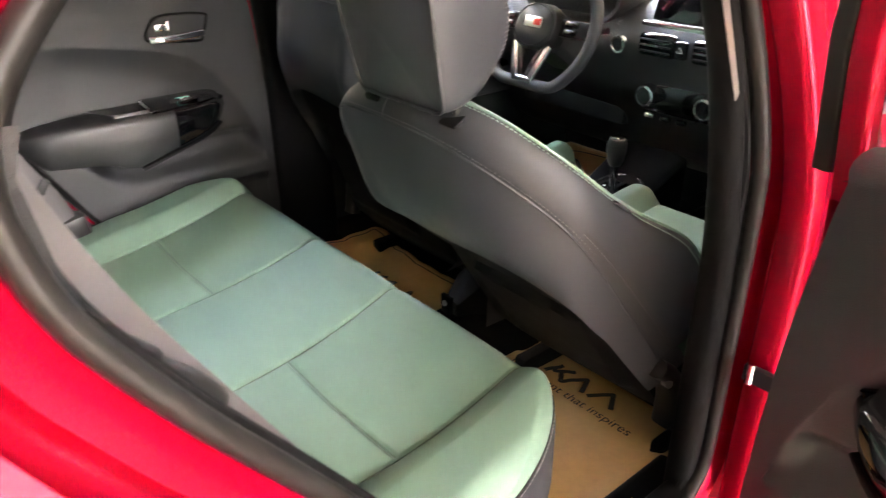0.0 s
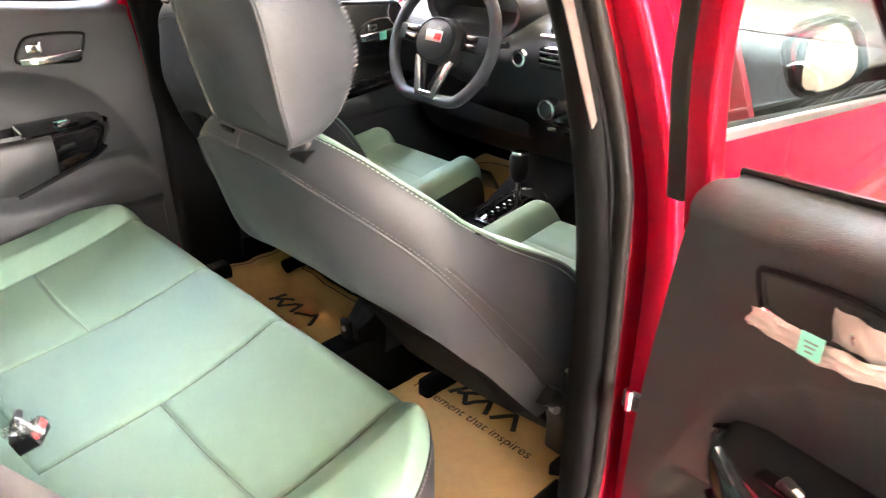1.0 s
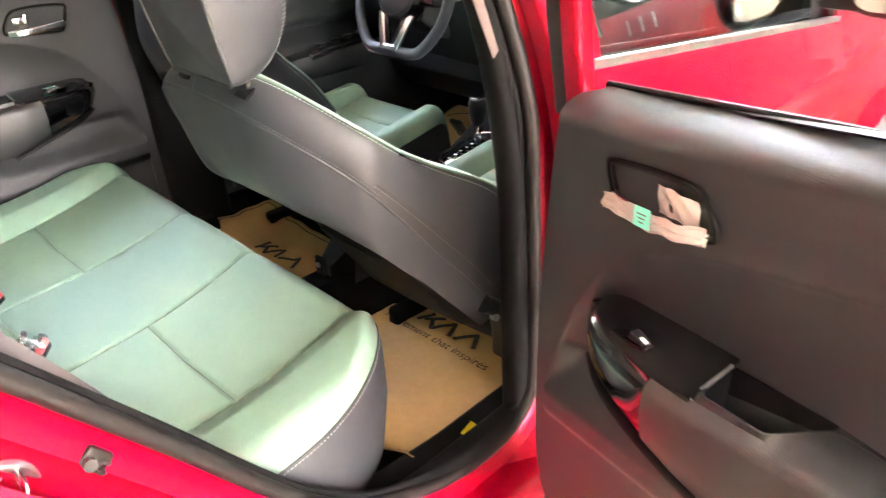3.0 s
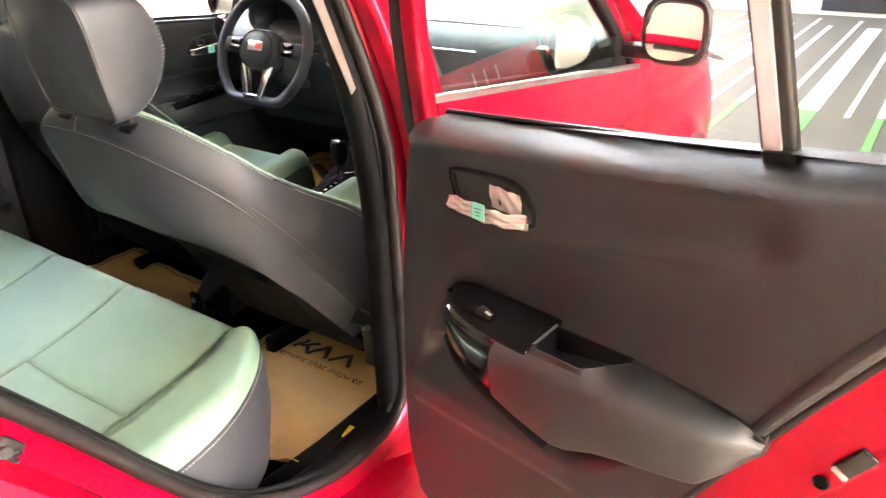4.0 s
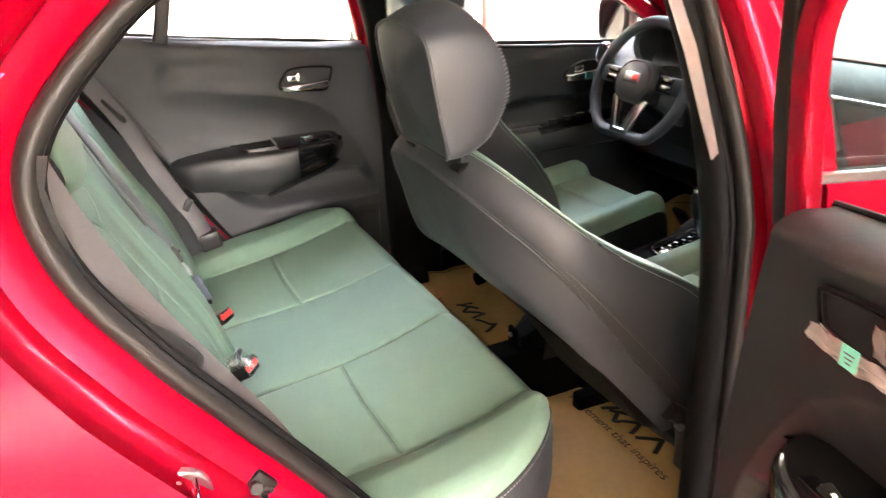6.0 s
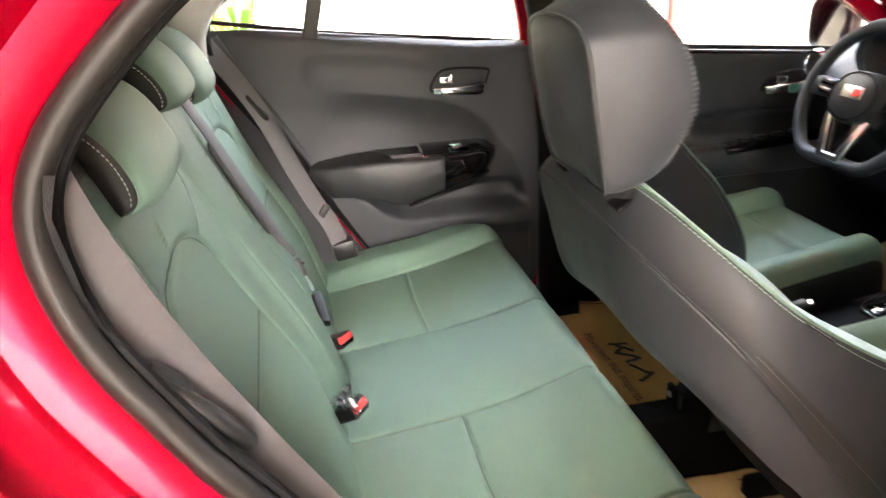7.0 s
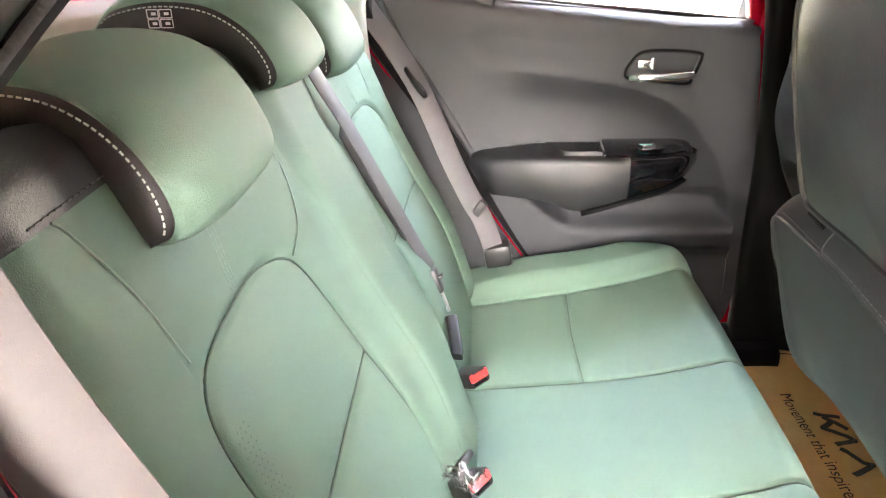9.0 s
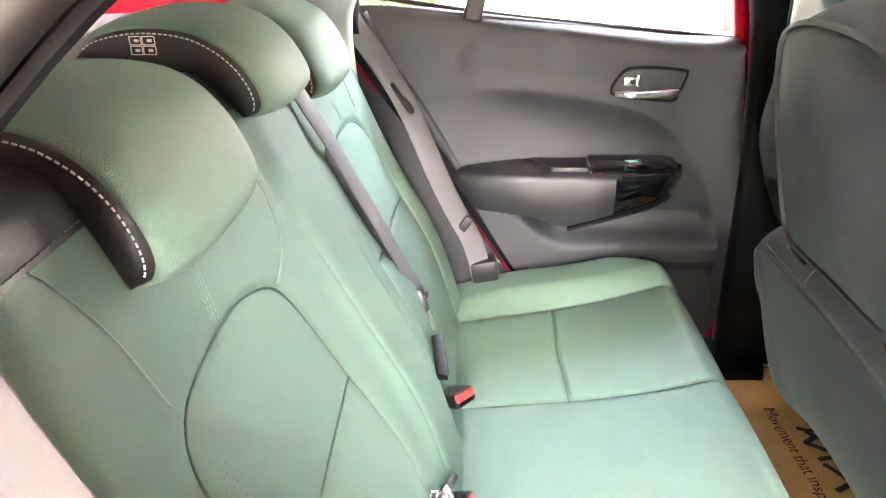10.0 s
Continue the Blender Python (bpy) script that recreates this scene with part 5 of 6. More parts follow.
def front_door(side):
    near = side > 0
    d = thing("front_door", "closed red front door, its window reflecting trees" if near else "driver door with dark trim, chrome handle and window switches", "car door", group="car doors")
    def put(name, data, mat, parent=d, label=""):
        return part(name, moved(data, Matrix.Diagonal((side, 1, 1, 1))), mat, parent, label)
    zt = (lambda y: 1.061 - 0.115 * (y - 0.3)) if near else (lambda y: 1.075 - 0.075 * (y - 0.3))
    def skin(u, v):
        y = 0.315 + 1.05 * u
        z = 0.26 + (zt(y) - 0.26) * v
        x = 0.775 + 0.03 * math.sin(math.pi * v) - 0.016 * math.exp(-((z - 0.62 - 0.05 * u) / 0.035) ** 2) - 0.02 * v ** 4 + 0.012 * math.exp(-((z - 0.86 + 0.03 * u) / 0.03) ** 2)
        return (x, y, z)
    put("outer_skin", sheet(skin, span(0, 1, 40), span(0, 1, 50)), RED)
    def inner_face(u, v):
        y = 0.3 + 1.15 * u
        z = 0.33 + (zt(y) - 0.33) * v
        x = 0.66 + 0.012 * smooth01((z - 1.0) / 0.08) + 0.03 * smooth01((0.88 - z) / 0.03) * (1 - smooth01((0.8 - z) / 0.04))
        return (x, y, z)
    put("inner_panel", sheet(inner_face, span(0, 1, 30), span(0, 1, 50)), PLASTIC)
    put("armrest", block((0.08, 0.6, 0.09), (0.635, 0.85, 0.745), 0.025), PLASTIC)
    sw = put("switch_plate", block((0.07, 0.34, 0.02), (0.63, 0.9, 0.79), 0.006, m=pose(0, 0, 0, 4, 0, 0)), GLOSS)
    for k in range(4):
        put("window_switch", block((0.018, 0.03, 0.012), (0.63, 0.8 + 0.055 * k, 0.802 + 0.004 * k), 0.004), BLACK, sw)
        put("switch_mark", block((0.004, 0.008, 0.001), (0.625, 0.8 + 0.055 * k, 0.809 + 0.004 * k), 0), CHROME, sw)
    cup = [(p.x, p.y) for p in curve([(0.86, 0.93, 0), (0.875, 0.965, 0), (0.93, 0.985, 0), (1.02, 0.98, 0), (1.03, 0.95, 0), (1.0, 0.92, 0), (0.93, 0.915, 0)], 5, True)]
    put("handle_cup", plate(cup, 0.67, 0.655, 0.004), BLACK)
    hd = put("handle", sweep(curve([(0.648, 0.865, 0.935), (0.636, 0.9, 0.938), (0.64, 1.0, 0.945)], 6), rounded(0.012, 0.024, 0.005)), CHROME)
    put("lock_tab", block((0.012, 0.036, 0.022), (0.647, 0.91, 0.963), 0.004), CHROME)
    put("sticker", block((0.001, 0.026, 0.024), (0.6285, 0.94, 0.938), 0), TEAL, hd)
    put("sill_seal", tube([(0.672, y, zt(y) + 0.004) for y in span(0.3, 1.4, 10)], 0.007), RUBBER)
    put("sill_moulding", sweep([(0.752, y, zt(y) + 0.008) for y in span(0.3, 1.35, 10)], rounded(0.012, 0.016, 0.004)), STEEL if near else RUBBER, label="bright sill moulding")
    fx = lambda z: 0.735 - 0.24 * max(0.0, z - 1.0) ** 1.1
    top = curve([(fx(1.08), 0.315, 1.09), (fx(1.22), 0.285, 1.22), (fx(1.36), 0.235, 1.36), (fx(1.4), 0.3, 1.405), (fx(1.4), 0.7, 1.4), (fx(1.3), 0.95, 1.32), (fx(1.13), 1.155, 1.135), (fx(1.0), 1.34, 0.945)] if near else [(fx(1.08), 0.315, 1.09), (fx(1.22), 0.285, 1.22), (fx(1.36), 0.235, 1.36), (fx(1.4), 0.3, 1.405), (fx(1.4), 0.55, 1.4), (fx(1.3), 0.95, 1.27), (fx(1.1), 1.32, 1.06)], 6)
    put("window_frame", sweep(top, rounded(0.05, 0.045, 0.012), up=(1, 0, 0)), RED)
    inn = [Vector((p.x + 0.012, 0.75 + (p.y - 0.75) * 0.93, 1.15 + (p.z - 1.15) * 0.88)) for p in top]
    put("frame_seal", tube(inn, 0.012), RUBBER)
    def pane(u, v):
        y0 = 0.3 + 1.02 * u
        z0 = zt(y0)
        z1 = float(np.interp(y0, [0.3, 0.7, 0.95, 1.155, 1.32], [1.4, 1.39, 1.31, 1.125, 0.95] if near else [1.4, 1.36, 1.26, 1.15, 1.05]))
        z = z0 + max(z1 - z0, 0.002) * v
        return (fx(z) + 0.004, y0, z)
    g = put("window_pane", sheet(pane, span(0, 1, 30), span(0, 1, 8)), TINTED if near else GLASS)
    g.visible_shadow = False
    # corner panel and mirror
    put("corner_cover", block((0.02, 0.12, 0.1), (0.73, 1.25, 1.0), 0.008), BLACK)
    put("mirror_arm", block((0.1, 0.06, 0.04), (0.79, 1.25, 1.01), 0.014), BLACK)
    def housing(u, v):
        a, b = math.cos(u), math.sin(u)
        f = math.sqrt(max(0.0, 1 - v * v))
        ex = 0.08 * abs(a) ** 0.6 * (1 if a > 0 else -1)
        ez = 0.082 * abs(b) ** 0.6 * (1 if b > 0 else -1)
        return (0.887 + ex * (0.35 + 0.65 * f), 1.22 + (0.012 if v == 0 else 0) + 0.1 * v, 1.075 + ez * (0.35 + 0.65 * f))
    cap = put("mirror_housing", sheet(housing, [2 * math.pi * k / 40 for k in range(40)], span(0, 0.98, 10), closed_u=True), RED if near else BLACK)
    rimp = [Vector(housing(2 * math.pi * k / 40, 0)) for k in range(40)]
    put("mirror_rim", tube(rimp, 0.012, True), BLACK, cap)
    tilt = Matrix.Translation((0.887, 1.225, 1.075)) @ pose(0, 0, 0, -13, 0, 12).to_4x4() @ Matrix.Translation((-0.887, -1.225, -1.075))
    put("mirror_glass", ([tuple(tilt @ (Vector((0.887, 1.22, 1.075)) + (p - Vector((0.887, 1.22, 1.075))) * 0.95 + Vector((0, 0.004, 0)))) for p in rimp], [tuple(range(40))]), MIRROR, cap, "mirror glass")
    return d


front_door(1)
front_door(-1)

# near front wing
def wing():
    w = thing("front_wing", "glossy red front wing with a flared wheel arch", "car wing")
    def f(u, v):
        y = 1.37 + 1.35 * u
        z = 0.3 + (0.965 - 0.17 * u ** 1.7 - 0.3) * v
        arch = 0.34
        dy, dz = y - 1.78, z - 0.3
        r = math.hypot(dy, dz)
        x = 0.775 + 0.025 * math.sin(math.pi * v) - 0.22 * u ** 4 - 0.05 * v ** 4 + 0.014 * math.exp(-((z - 0.84) / 0.025) ** 2) + 0.03 * math.exp(-((r - arch) / 0.04) ** 2)
        return (x, y, max(z, 0.3 + math.sqrt(max(0, arch * arch - dy * dy))))
    part("wing_panel", sheet(f, span(0, 1, 50), span(0, 1, 40)), RED, w)
    part("tyre", moved(sheet(lambda u, v: (0.09 * math.cos(v), (0.24 + 0.055 * math.sin(v)) * math.cos(u), (0.24 + 0.055 * math.sin(v)) * math.sin(u)), [2 * math.pi * k / 40 for k in range(40)], [2 * math.pi * k / 12 for k in range(12)], True, True), Matrix.Translation((0.66, 1.78, 0.296))), RUBBER, w)
    part("rim", moved(loft([[(x_, r * math.cos(2 * math.pi * k / 30), r * math.sin(2 * math.pi * k / 30)) for k in range(30)] for x_, r in ((0.0, 0.2), (0.05, 0.21), (0.06, 0.19), (0.03, 0.05))]), Matrix.Translation((0.68, 1.78, 0.296))), STEEL, w)


wing()


# ---------------------------------------------------------------- floor papers
def floor_paper(x0, x1, y0, y1, tx, base, label, seed):
    p = thing("paper_floor_mat", label, "floor mat", group="paper floor mats")
    def f(u, v):
        x = x0 + (x1 - x0) * u
        z = 0.303 + 0.009 * noise.noise((u * 3 + seed, v * 3, 1.3)) + 0.0075 * abs(noise.noise((u * 5 + v * 2, v * 6 + seed, 4))) + 0.002 * noise.noise((u * 19, v * 17 + seed, 2))
        z += (0.012 if seed == 5 else 0.003) * abs(noise.noise((u * 4 + v * 7, v * 3 - u * 4 + seed, 8))) + 0.04 * smooth01((0.12 - v) / 0.12) ** 2 + 0.04 * smooth01((abs(x) - 0.5) / 0.1) ** 1.3
        return (x, y0 + (y1 - y0) * v, z)
    ob = part("sheet", sheet(f, span(0, 1, 50), span(0, 1, 36)), PAPER, p)
    md = ob.modifiers.new("thickness", "SOLIDIFY")
    md.thickness = 0.001
    at = lambda x, y: Vector((x, y, f((x - x0) / (x1 - x0), (y - y0) / (y1 - y0))[2] + 0.0016))
    a = 0.02
    for (ax, ay), (bx, by) in (((x0 + a, y1 - a), (x1 - a, y1 - a)), ((x0 + a, y0 + 0.05), (x0 + a, y1 - a)), ((x1 - a, y0 + 0.05), (x1 - a, y1 - a))):
        line = [at(ax + (bx - ax) * k / 24, ay + (by - ay) * k / 24) for k in range(25)]
        part("printed_line", sweep(line, [(-0.0022, 0), (0.0022, 0), (0.0022, 0.0004), (-0.0022, 0.0004)]), INK, p)
    # slogan
    cu = bpy.data.curves.new("slogan", "FONT")
    cu.body, cu.size, cu.align_x, cu.extrude = "Movement that inspires", 0.046, "LEFT", 0.0002
    tmp = new("slogan_source", cu)
    me = bpy.data.meshes.new_from_object(tmp.evaluated_get(bpy.context.evaluated_depsgraph_get()))
    wide = max(v.co.x for v in me.vertices)
    k = 0.347 / wide
    for v in me.vertices:
        q = at(tx + v.co.x * k, base + v.co.y * k)
        v.co = (q.x, q.y, q.z + 0.0006)
    bpy.data.objects.remove(tmp)
    me.materials.append(INK)
    ob = new("slogan", me)
    ob.parent = p
    ob["label"] = "printed words Movement that inspires"
    # angular mark
    bx, by, h = tx + 0.075, base + 0.045, 0.05
    for zig in ([(0.0, 0.0), (0.016, 1.0)], [(0.012, 0.3), (0.055, 1.0)], [(0.03, 0.55), (0.05, 0.0), (0.09, 1.0), (0.112, 0.0)], [(0.128, 0.0), (0.165, 1.0), (0.195, 0.0)]):
        line = [at(bx + q.x, by + q.y * h) + Vector((0, 0, 0.0006)) for q in even([Vector((a1, b1, 0)) for a1, b1 in zig], 0.02)] + [at(bx + zig[-1][0], by + zig[-1][1] * h) + Vector((0, 0, 0.0006))]
        part("mark_stroke", sweep(line, [(-0.006, 0), (0.006, 0), (0.006, 0.0004), (-0.006, 0.0004)]), INK, p)
    return p


floor_paper(0.075, 0.605, 0.02, 0.52, 0.127, 0.36, "brown kraft paper floor mat printed with a slogan", 1)
floor_paper(-0.64, -0.1, 0.05, 0.52, -0.525, 0.288, "brown kraft paper floor mat, crumpled, behind the driver seat", 5)


def footwell_paper():
    p = thing("paper_floor_mat", "brown kraft paper mat in the driver footwell", "floor mat", group="paper floor mats")
    f = lambda u, v: (-0.56 + 0.4 * u, 0.86 + 0.5 * v, 0.335 + 0.13 * smooth01((v - 0.3) / 0.7) + 0.008 * noise.noise((3 * u, 4 * v, 2)))
    ob = part("sheet", sheet(f, span(0, 1, 20), span(0, 1, 24)), PAPER, p)
    md = ob.modifiers.new("thickness", "SOLIDIFY")
    md.thickness = 0.001
    line = [Vector(f(0.05 + 0.9 * k / 20, 0.93 - 0.1 * abs(k / 10 - 1) ** 4)) + Vector((0, 0, 0.0016)) for k in range(21)]
    part("printed_line", sweep(line, [(-0.004, 0), (0.004, 0), (0.004, 0.0004), (-0.004, 0.0004)]), INK, p)


footwell_paper()


# ---------------------------------------------------------------- belts and buckles
def strap(name, label, pts, width, face, mat=None):
    """A flat belt along a line; face: the way its flat side looks."""
    t = thing(name, label, "seat belt", group="rear seat belts")
    part("webbing", sweep(curve(pts, 6), rounded(width, 0.003, 0.001, 2), up=face), mat or WEB, t)
    return t


nb = strap("seat_belt", "grey seat belt hanging beside the near end of the bench", [(0.615, -0.66, 1.3), (0.618, -0.625, 1.17), (0.62, -0.575, 1.05), (0.62, -0.51, 0.93), (0.615, -0.45, 0.82), (0.61, -0.41, 0.72), (0.6, -0.39, 0.62)], 0.048, (0.75, 0.55, 0.3))
tg = part("tongue", tube(curve([(0.644, -0.584, 1.036), (0.652, -0.556, 1.018), (0.65, -0.532, 0.99), (0.64, -0.52, 0.967), (0.632, -0.532, 0.972), (0.632, -0.566, 1.012)], 6, True), 0.0095, True, 10), BLACK, nb, "black plastic belt loop")
part("tongue_body", block((0.026, 0.042, 0.046), (0.645, -0.581, 1.03), 0.01, m=pose(0, 0, 0, 40, 0, 10)), BLACK, tg)
part("steel_edge", tube([(0.656, -0.57, 1.03), (0.657, -0.545, 1.008), (0.652, -0.527, 0.982)], 0.0018), CHROME, tg)
fb = strap("seat_belt", "grey seat belt running down beside the far end of the bench", [(-0.6, -0.7, 1.3), (-0.62, -0.632, 1.165), (-0.626, -0.58, 1.086), (-0.624, -0.535, 1.01), (-0.61, -0.5, 0.94), (-0.597, -0.463, 0.852), (-0.588, -0.422, 0.765), (-0.58, -0.392, 0.712), (-0.572, -0.37, 0.65)], 0.046, (0.85, 0.3, 0.35))
gd = part("guide", tube(curve([(-0.622, -0.55, 1.03), (-0.604, -0.53, 1.005), (-0.602, -0.515, 0.985), (-0.614, -0.515, 0.985), (-0.63, -0.535, 1.01), (-0.634, -0.555, 1.035)], 5, True), 0.006, True), BLACK, fb, "black belt guide")
part("keeper", block((0.012, 0.05, 0.02), (-0.583, -0.405, 0.735), 0.004, m=pose(0, 0, 0, 55, 0, 0)), BLACK, fb)
part("anchor_cover", block((0.05, 0.06, 0.05), (-0.585, -0.36, 0.632), 0.008, m=pose(0, 0, 0, 10, 0, 0)), BLACK, fb)
cb = strap("seat_belt", "grey centre seat belt lying over the backrest", [(-0.088, -0.668, 1.175), (-0.113, -0.637, 1.145), (-0.13, -0.617, 1.1), (-0.153, -0.594, 1.044), (-0.174, -0.561, 0.963), (-0.192, -0.531, 0.891), (-0.214, -0.501, 0.814), (-0.229, -0.481, 0.768)], 0.03, (0.35, 0.87, 0.36))
part("lower_strap", sweep(curve([(-0.15, -0.604, 1.035), (-0.172, -0.573, 0.955), (-0.196, -0.541, 0.88), (-0.218, -0.51, 0.81), (-0.232, -0.489, 0.76)], 6), rounded(0.03, 0.003, 0.001, 2), up=(0, 0.925, 0.38)), BLACK, cb, "darker lower half of the looped belt")
part("tongue", join(block((0.04, 0.016, 0.044), (-0.226, -0.474, 0.75), 0.005, m=pose(0, 0, 0, 22, -12, 0)), block((0.026, 0.019, 0.006), (-0.225, -0.471, 0.756), 0.002, m=pose(0, 0, 0, 22, -12, 0))), BLACK, cb)
part("steel_tongue", sweep(curve([(-0.22, -0.466, 0.735), (-0.205, -0.46, 0.728), (-0.19, -0.453, 0.718), (-0.195, -0.452, 0.708), (-0.212, -0.459, 0.714)], 4, True), circle(0.003, 6), True), STEEL, cb, "bright steel loop")
part("steel_hook", tube([(-0.2, -0.462, 0.712), (-0.195, -0.458, 0.695), (-0.19, -0.453, 0.683)], 0.0025), CHROME, cb)
part("anchor_buckle", sweep([(-0.172, -0.447, 0.706), (-0.167, -0.445, 0.704), (-0.1, -0.435, 0.681), (-0.095, -0.436, 0.679)], rounded(0.021, 0.016, 0.005)), BLACK, cb, "black anchor buckle lying on the seat")


def buckle(x, y, z, rot, label, wrap=False):
    """A belt buckle on its stalk: y runs towards the button, z away from the seat."""
    b = thing("belt_buckle", label, "buckle", group="rear belt buckles")
    M = pose(x, y, z, *rot)
    body = [[(a * k, y_, c * k) for a, c in rounded(0.046, 0.026, 0.006)] for y_, k in ((-0.036, 0.86), (-0.033, 0.95), (0.0, 0.98), (0.026, 1.0), (0.03, 0.97))]
    part("housing", moved(loft(body), M), BLACK, b)
    part("stalk", moved(sweep([(-0.004, -0.035, -0.002), (-0.006, -0.06, -0.006)], rounded(0.03, 0.016, 0.005)), M), BLACK, b, "black webbing stalk")
    bt = part("release_button", moved(block((0.039, 0.008, 0.014), (0, 0.031, 0.0035), 0.003), M), BUTTON, b, "red release button")
    for k in range(7):
        part("rib", moved(block((0.002, 0.003, 0.004), (-0.012 + 0.004 * k, 0.0335, 0.0105), 0.0006), M), BLACK, bt)
    part("slot", moved(block((0.03, 0.004, 0.004), (0, 0.03, -0.008), 0.0008), M), SHELL, b)
    if wrap:
        part("spare_tongue", moved(block((0.034, 0.03, 0.012), (-0.002, 0.012, 0.03), 0.005, m=pose(0, 0, 0, 30, 0, 20)), M), BLACK, b, "black stalk end above the buckle")
        def f(u, v):
            return M @ Vector((0.012 + 0.034 * u + 0.01 * noise.noise((u * 4, v * 4, 2)), 0.012 + 0.05 * v + 0.008 * noise.noise((u * 3, v * 3, 5)), 0.018 + 0.022 * (1 - v) + 0.022 * noise.noise((u * 5, v * 5, 7))))
        part("plastic_wrap", sheet(f, span(0, 1, 12), span(0, 1, 12)), FROSTED, b, "crumpled clear plastic wrap", smooth=False)
    return b


buckle(-0.13, -0.42, 0.615, (26, 0, -42), "black belt buckle with red button between cushion and backrest")
buckle(0.132, -0.418, 0.627, (30, 0, -36), "black belt buckle with red button in clear plastic wrap", True)


# ---------------------------------------------------------------- dashboard and controls
def dashboard():
    d = thing("dashboard", "black dashboard with centre screen, round vents and gloss trim", "dashboard")
    prof = curve([(1.35, 1.02, 0), (1.2, 1.04, 0), (1.08, 1.02, 0), (1.02, 0.97, 0), (1.0, 0.9, 0), (1.03, 0.8, 0), (1.08, 0.72, 0), (1.16, 0.6, 0), (1.3, 0.55, 0), (1.42, 0.7, 0), (1.42, 0.95, 0)], 4, True)
    part("fascia", loft([[(x, p.x + 0.03 * abs(x), p.y) for p in prof] for x in span(-0.7, 0.7, 20)]), PLASTIC, d)
    part("screen", block((0.2, 0.025, 0.12), (0.09, 1.0, 1.075), 0.008, m=pose(0, 0, 0, -14, 0, 0)), GLOSS, d, "gloss black centre screen")
    part("trim_strip", block((0.46, 0.02, 0.014), (0.19, 0.985, 1.008), 0.004), CHROME, d, "pale blue-silver trim strip")
    for k, x in enumerate((0.01, 0.17)):
        v = part("vent", block((0.11, 0.03, 0.06), (x, 0.99, 0.955), 0.012), GLOSS, d)
        for j in range(3):
            part("vent_slat", block((0.09, 0.012, 0.004), (x, 0.974, 0.94 + 0.015 * j), 0.001), BLACK, v)
        part("vent_blade", block((0.05, 0.01, 0.006), (x - 0.01, 0.969, 0.957), 0.002), CHROME, v, "chrome vent blade")
    part("hazard_mark", moved(tube([(-0.007, 0, -0.006), (0.007, 0, -0.006), (0, 0, 0.007)], 0.001, True, 5), Matrix.Translation((0.09, 0.9635, 0.957))), WHITE, d)
    part("hazard_switch", block((0.03, 0.02, 0.045), (0.09, 0.975, 0.955), 0.005), GLOSS, d)
    st = part("start_button", moved(loft([[(r * math.cos(t * math.pi / 12), -y, r * math.sin(t * math.pi / 12)) for t in range(24)] for y, r in ((0, 0.026), (0.012, 0.024), (0.014, 0.018), (0.01, 0.015))]), Matrix.Translation((-0.12, 1.0, 0.938))), CHROME, d)
    part("start_cap", moved(loft([[(r * math.cos(t * math.pi / 12), -y, r * math.sin(t * math.pi / 12)) for t in range(24)] for y, r in ((0.008, 0.0155), (0.013, 0.0145))]), Matrix.Translation((-0.12, 1.0, 0.938))), BLACK, st)
    pod = part("climate_panel", block((0.24, 0.04, 0.09), (0.08, 1.03, 0.813), 0.02), GLOSS, d)
    for x in (-0.01, 0.17):
        part("climate_knob", moved(loft([[(r * math.cos(t * math.pi / 12), -y, r * math.sin(t * math.pi / 12)) for t in range(24)] for y, r in ((0, 0.031), (0.03, 0.028), (0.032, 0.022), (0.026, 0.02))]), Matrix.Translation((x, 1.012, 0.818))), CHROME, pod)
        part("knob_face", moved(loft([[(r * math.cos(t * math.pi / 12), -y, r * math.sin(t * math.pi / 12)) for t in range(24)] for y, r in ((0.024, 0.0215), (0.034, 0.0205))]), Matrix.Translation((x, 1.012, 0.818))), GLOSS, pod)
    for k in range(3):
        part("climate_key", block((0.03, 0.012, 0.014), (0.0 + 0.05 * k, 1.005, 0.763), 0.004), CHROME if k == 0 else GLOSS, d)
    part("instrument_hood", moved(loft([[(r * 1.5 * math.cos(t * math.pi / 12), y, 0.75 * r * math.sin(t * math.pi / 12)) for t in range(24)] for y, r in ((0.12, 0.12), (0, 0.125), (-0.04, 0.122), (-0.03, 0.11), (0.06, 0.1))]), Matrix.Translation((-0.33, 1.06, 1.045))), PLASTIC, d)
    for sx in (-0.62, 0.62):
        part("round_vent", moved(loft([[(r * math.cos(t * math.pi / 12), -y, r * math.sin(t * math.pi / 12)) for t in range(24)] for y, r in ((0, 0.045), (0.02, 0.042), (0.018, 0.034), (0.0, 0.03))]), Matrix.Translation((sx, 1.0, 1.0))), CHROME, d)
    part("column_shroud", loft([[(-0.325 + a, y, z + b) for a, b in rounded(w_, h_, 0.03)] for y, z, w_, h_ in ((0.93, 0.945, 0.11, 0.1), (0.98, 0.925, 0.14, 0.14), (1.06, 0.9, 0.17, 0.19), (1.12, 0.89, 0.18, 0.2))]), PLASTIC, d)
    part("lower_cover", block((0.42, 0.06, 0.16), (-0.34, 1.1, 0.76), 0.03), PLASTIC, d)
    for x in (-0.26, -0.4):
        part("pedal", block((0.06, 0.02, 0.09), (x, 1.2, 0.45), 0.01, m=pose(0, 0, 0, 35, 0, 0)), STEEL if x > -0.3 else BLACK, d)


dashboard()


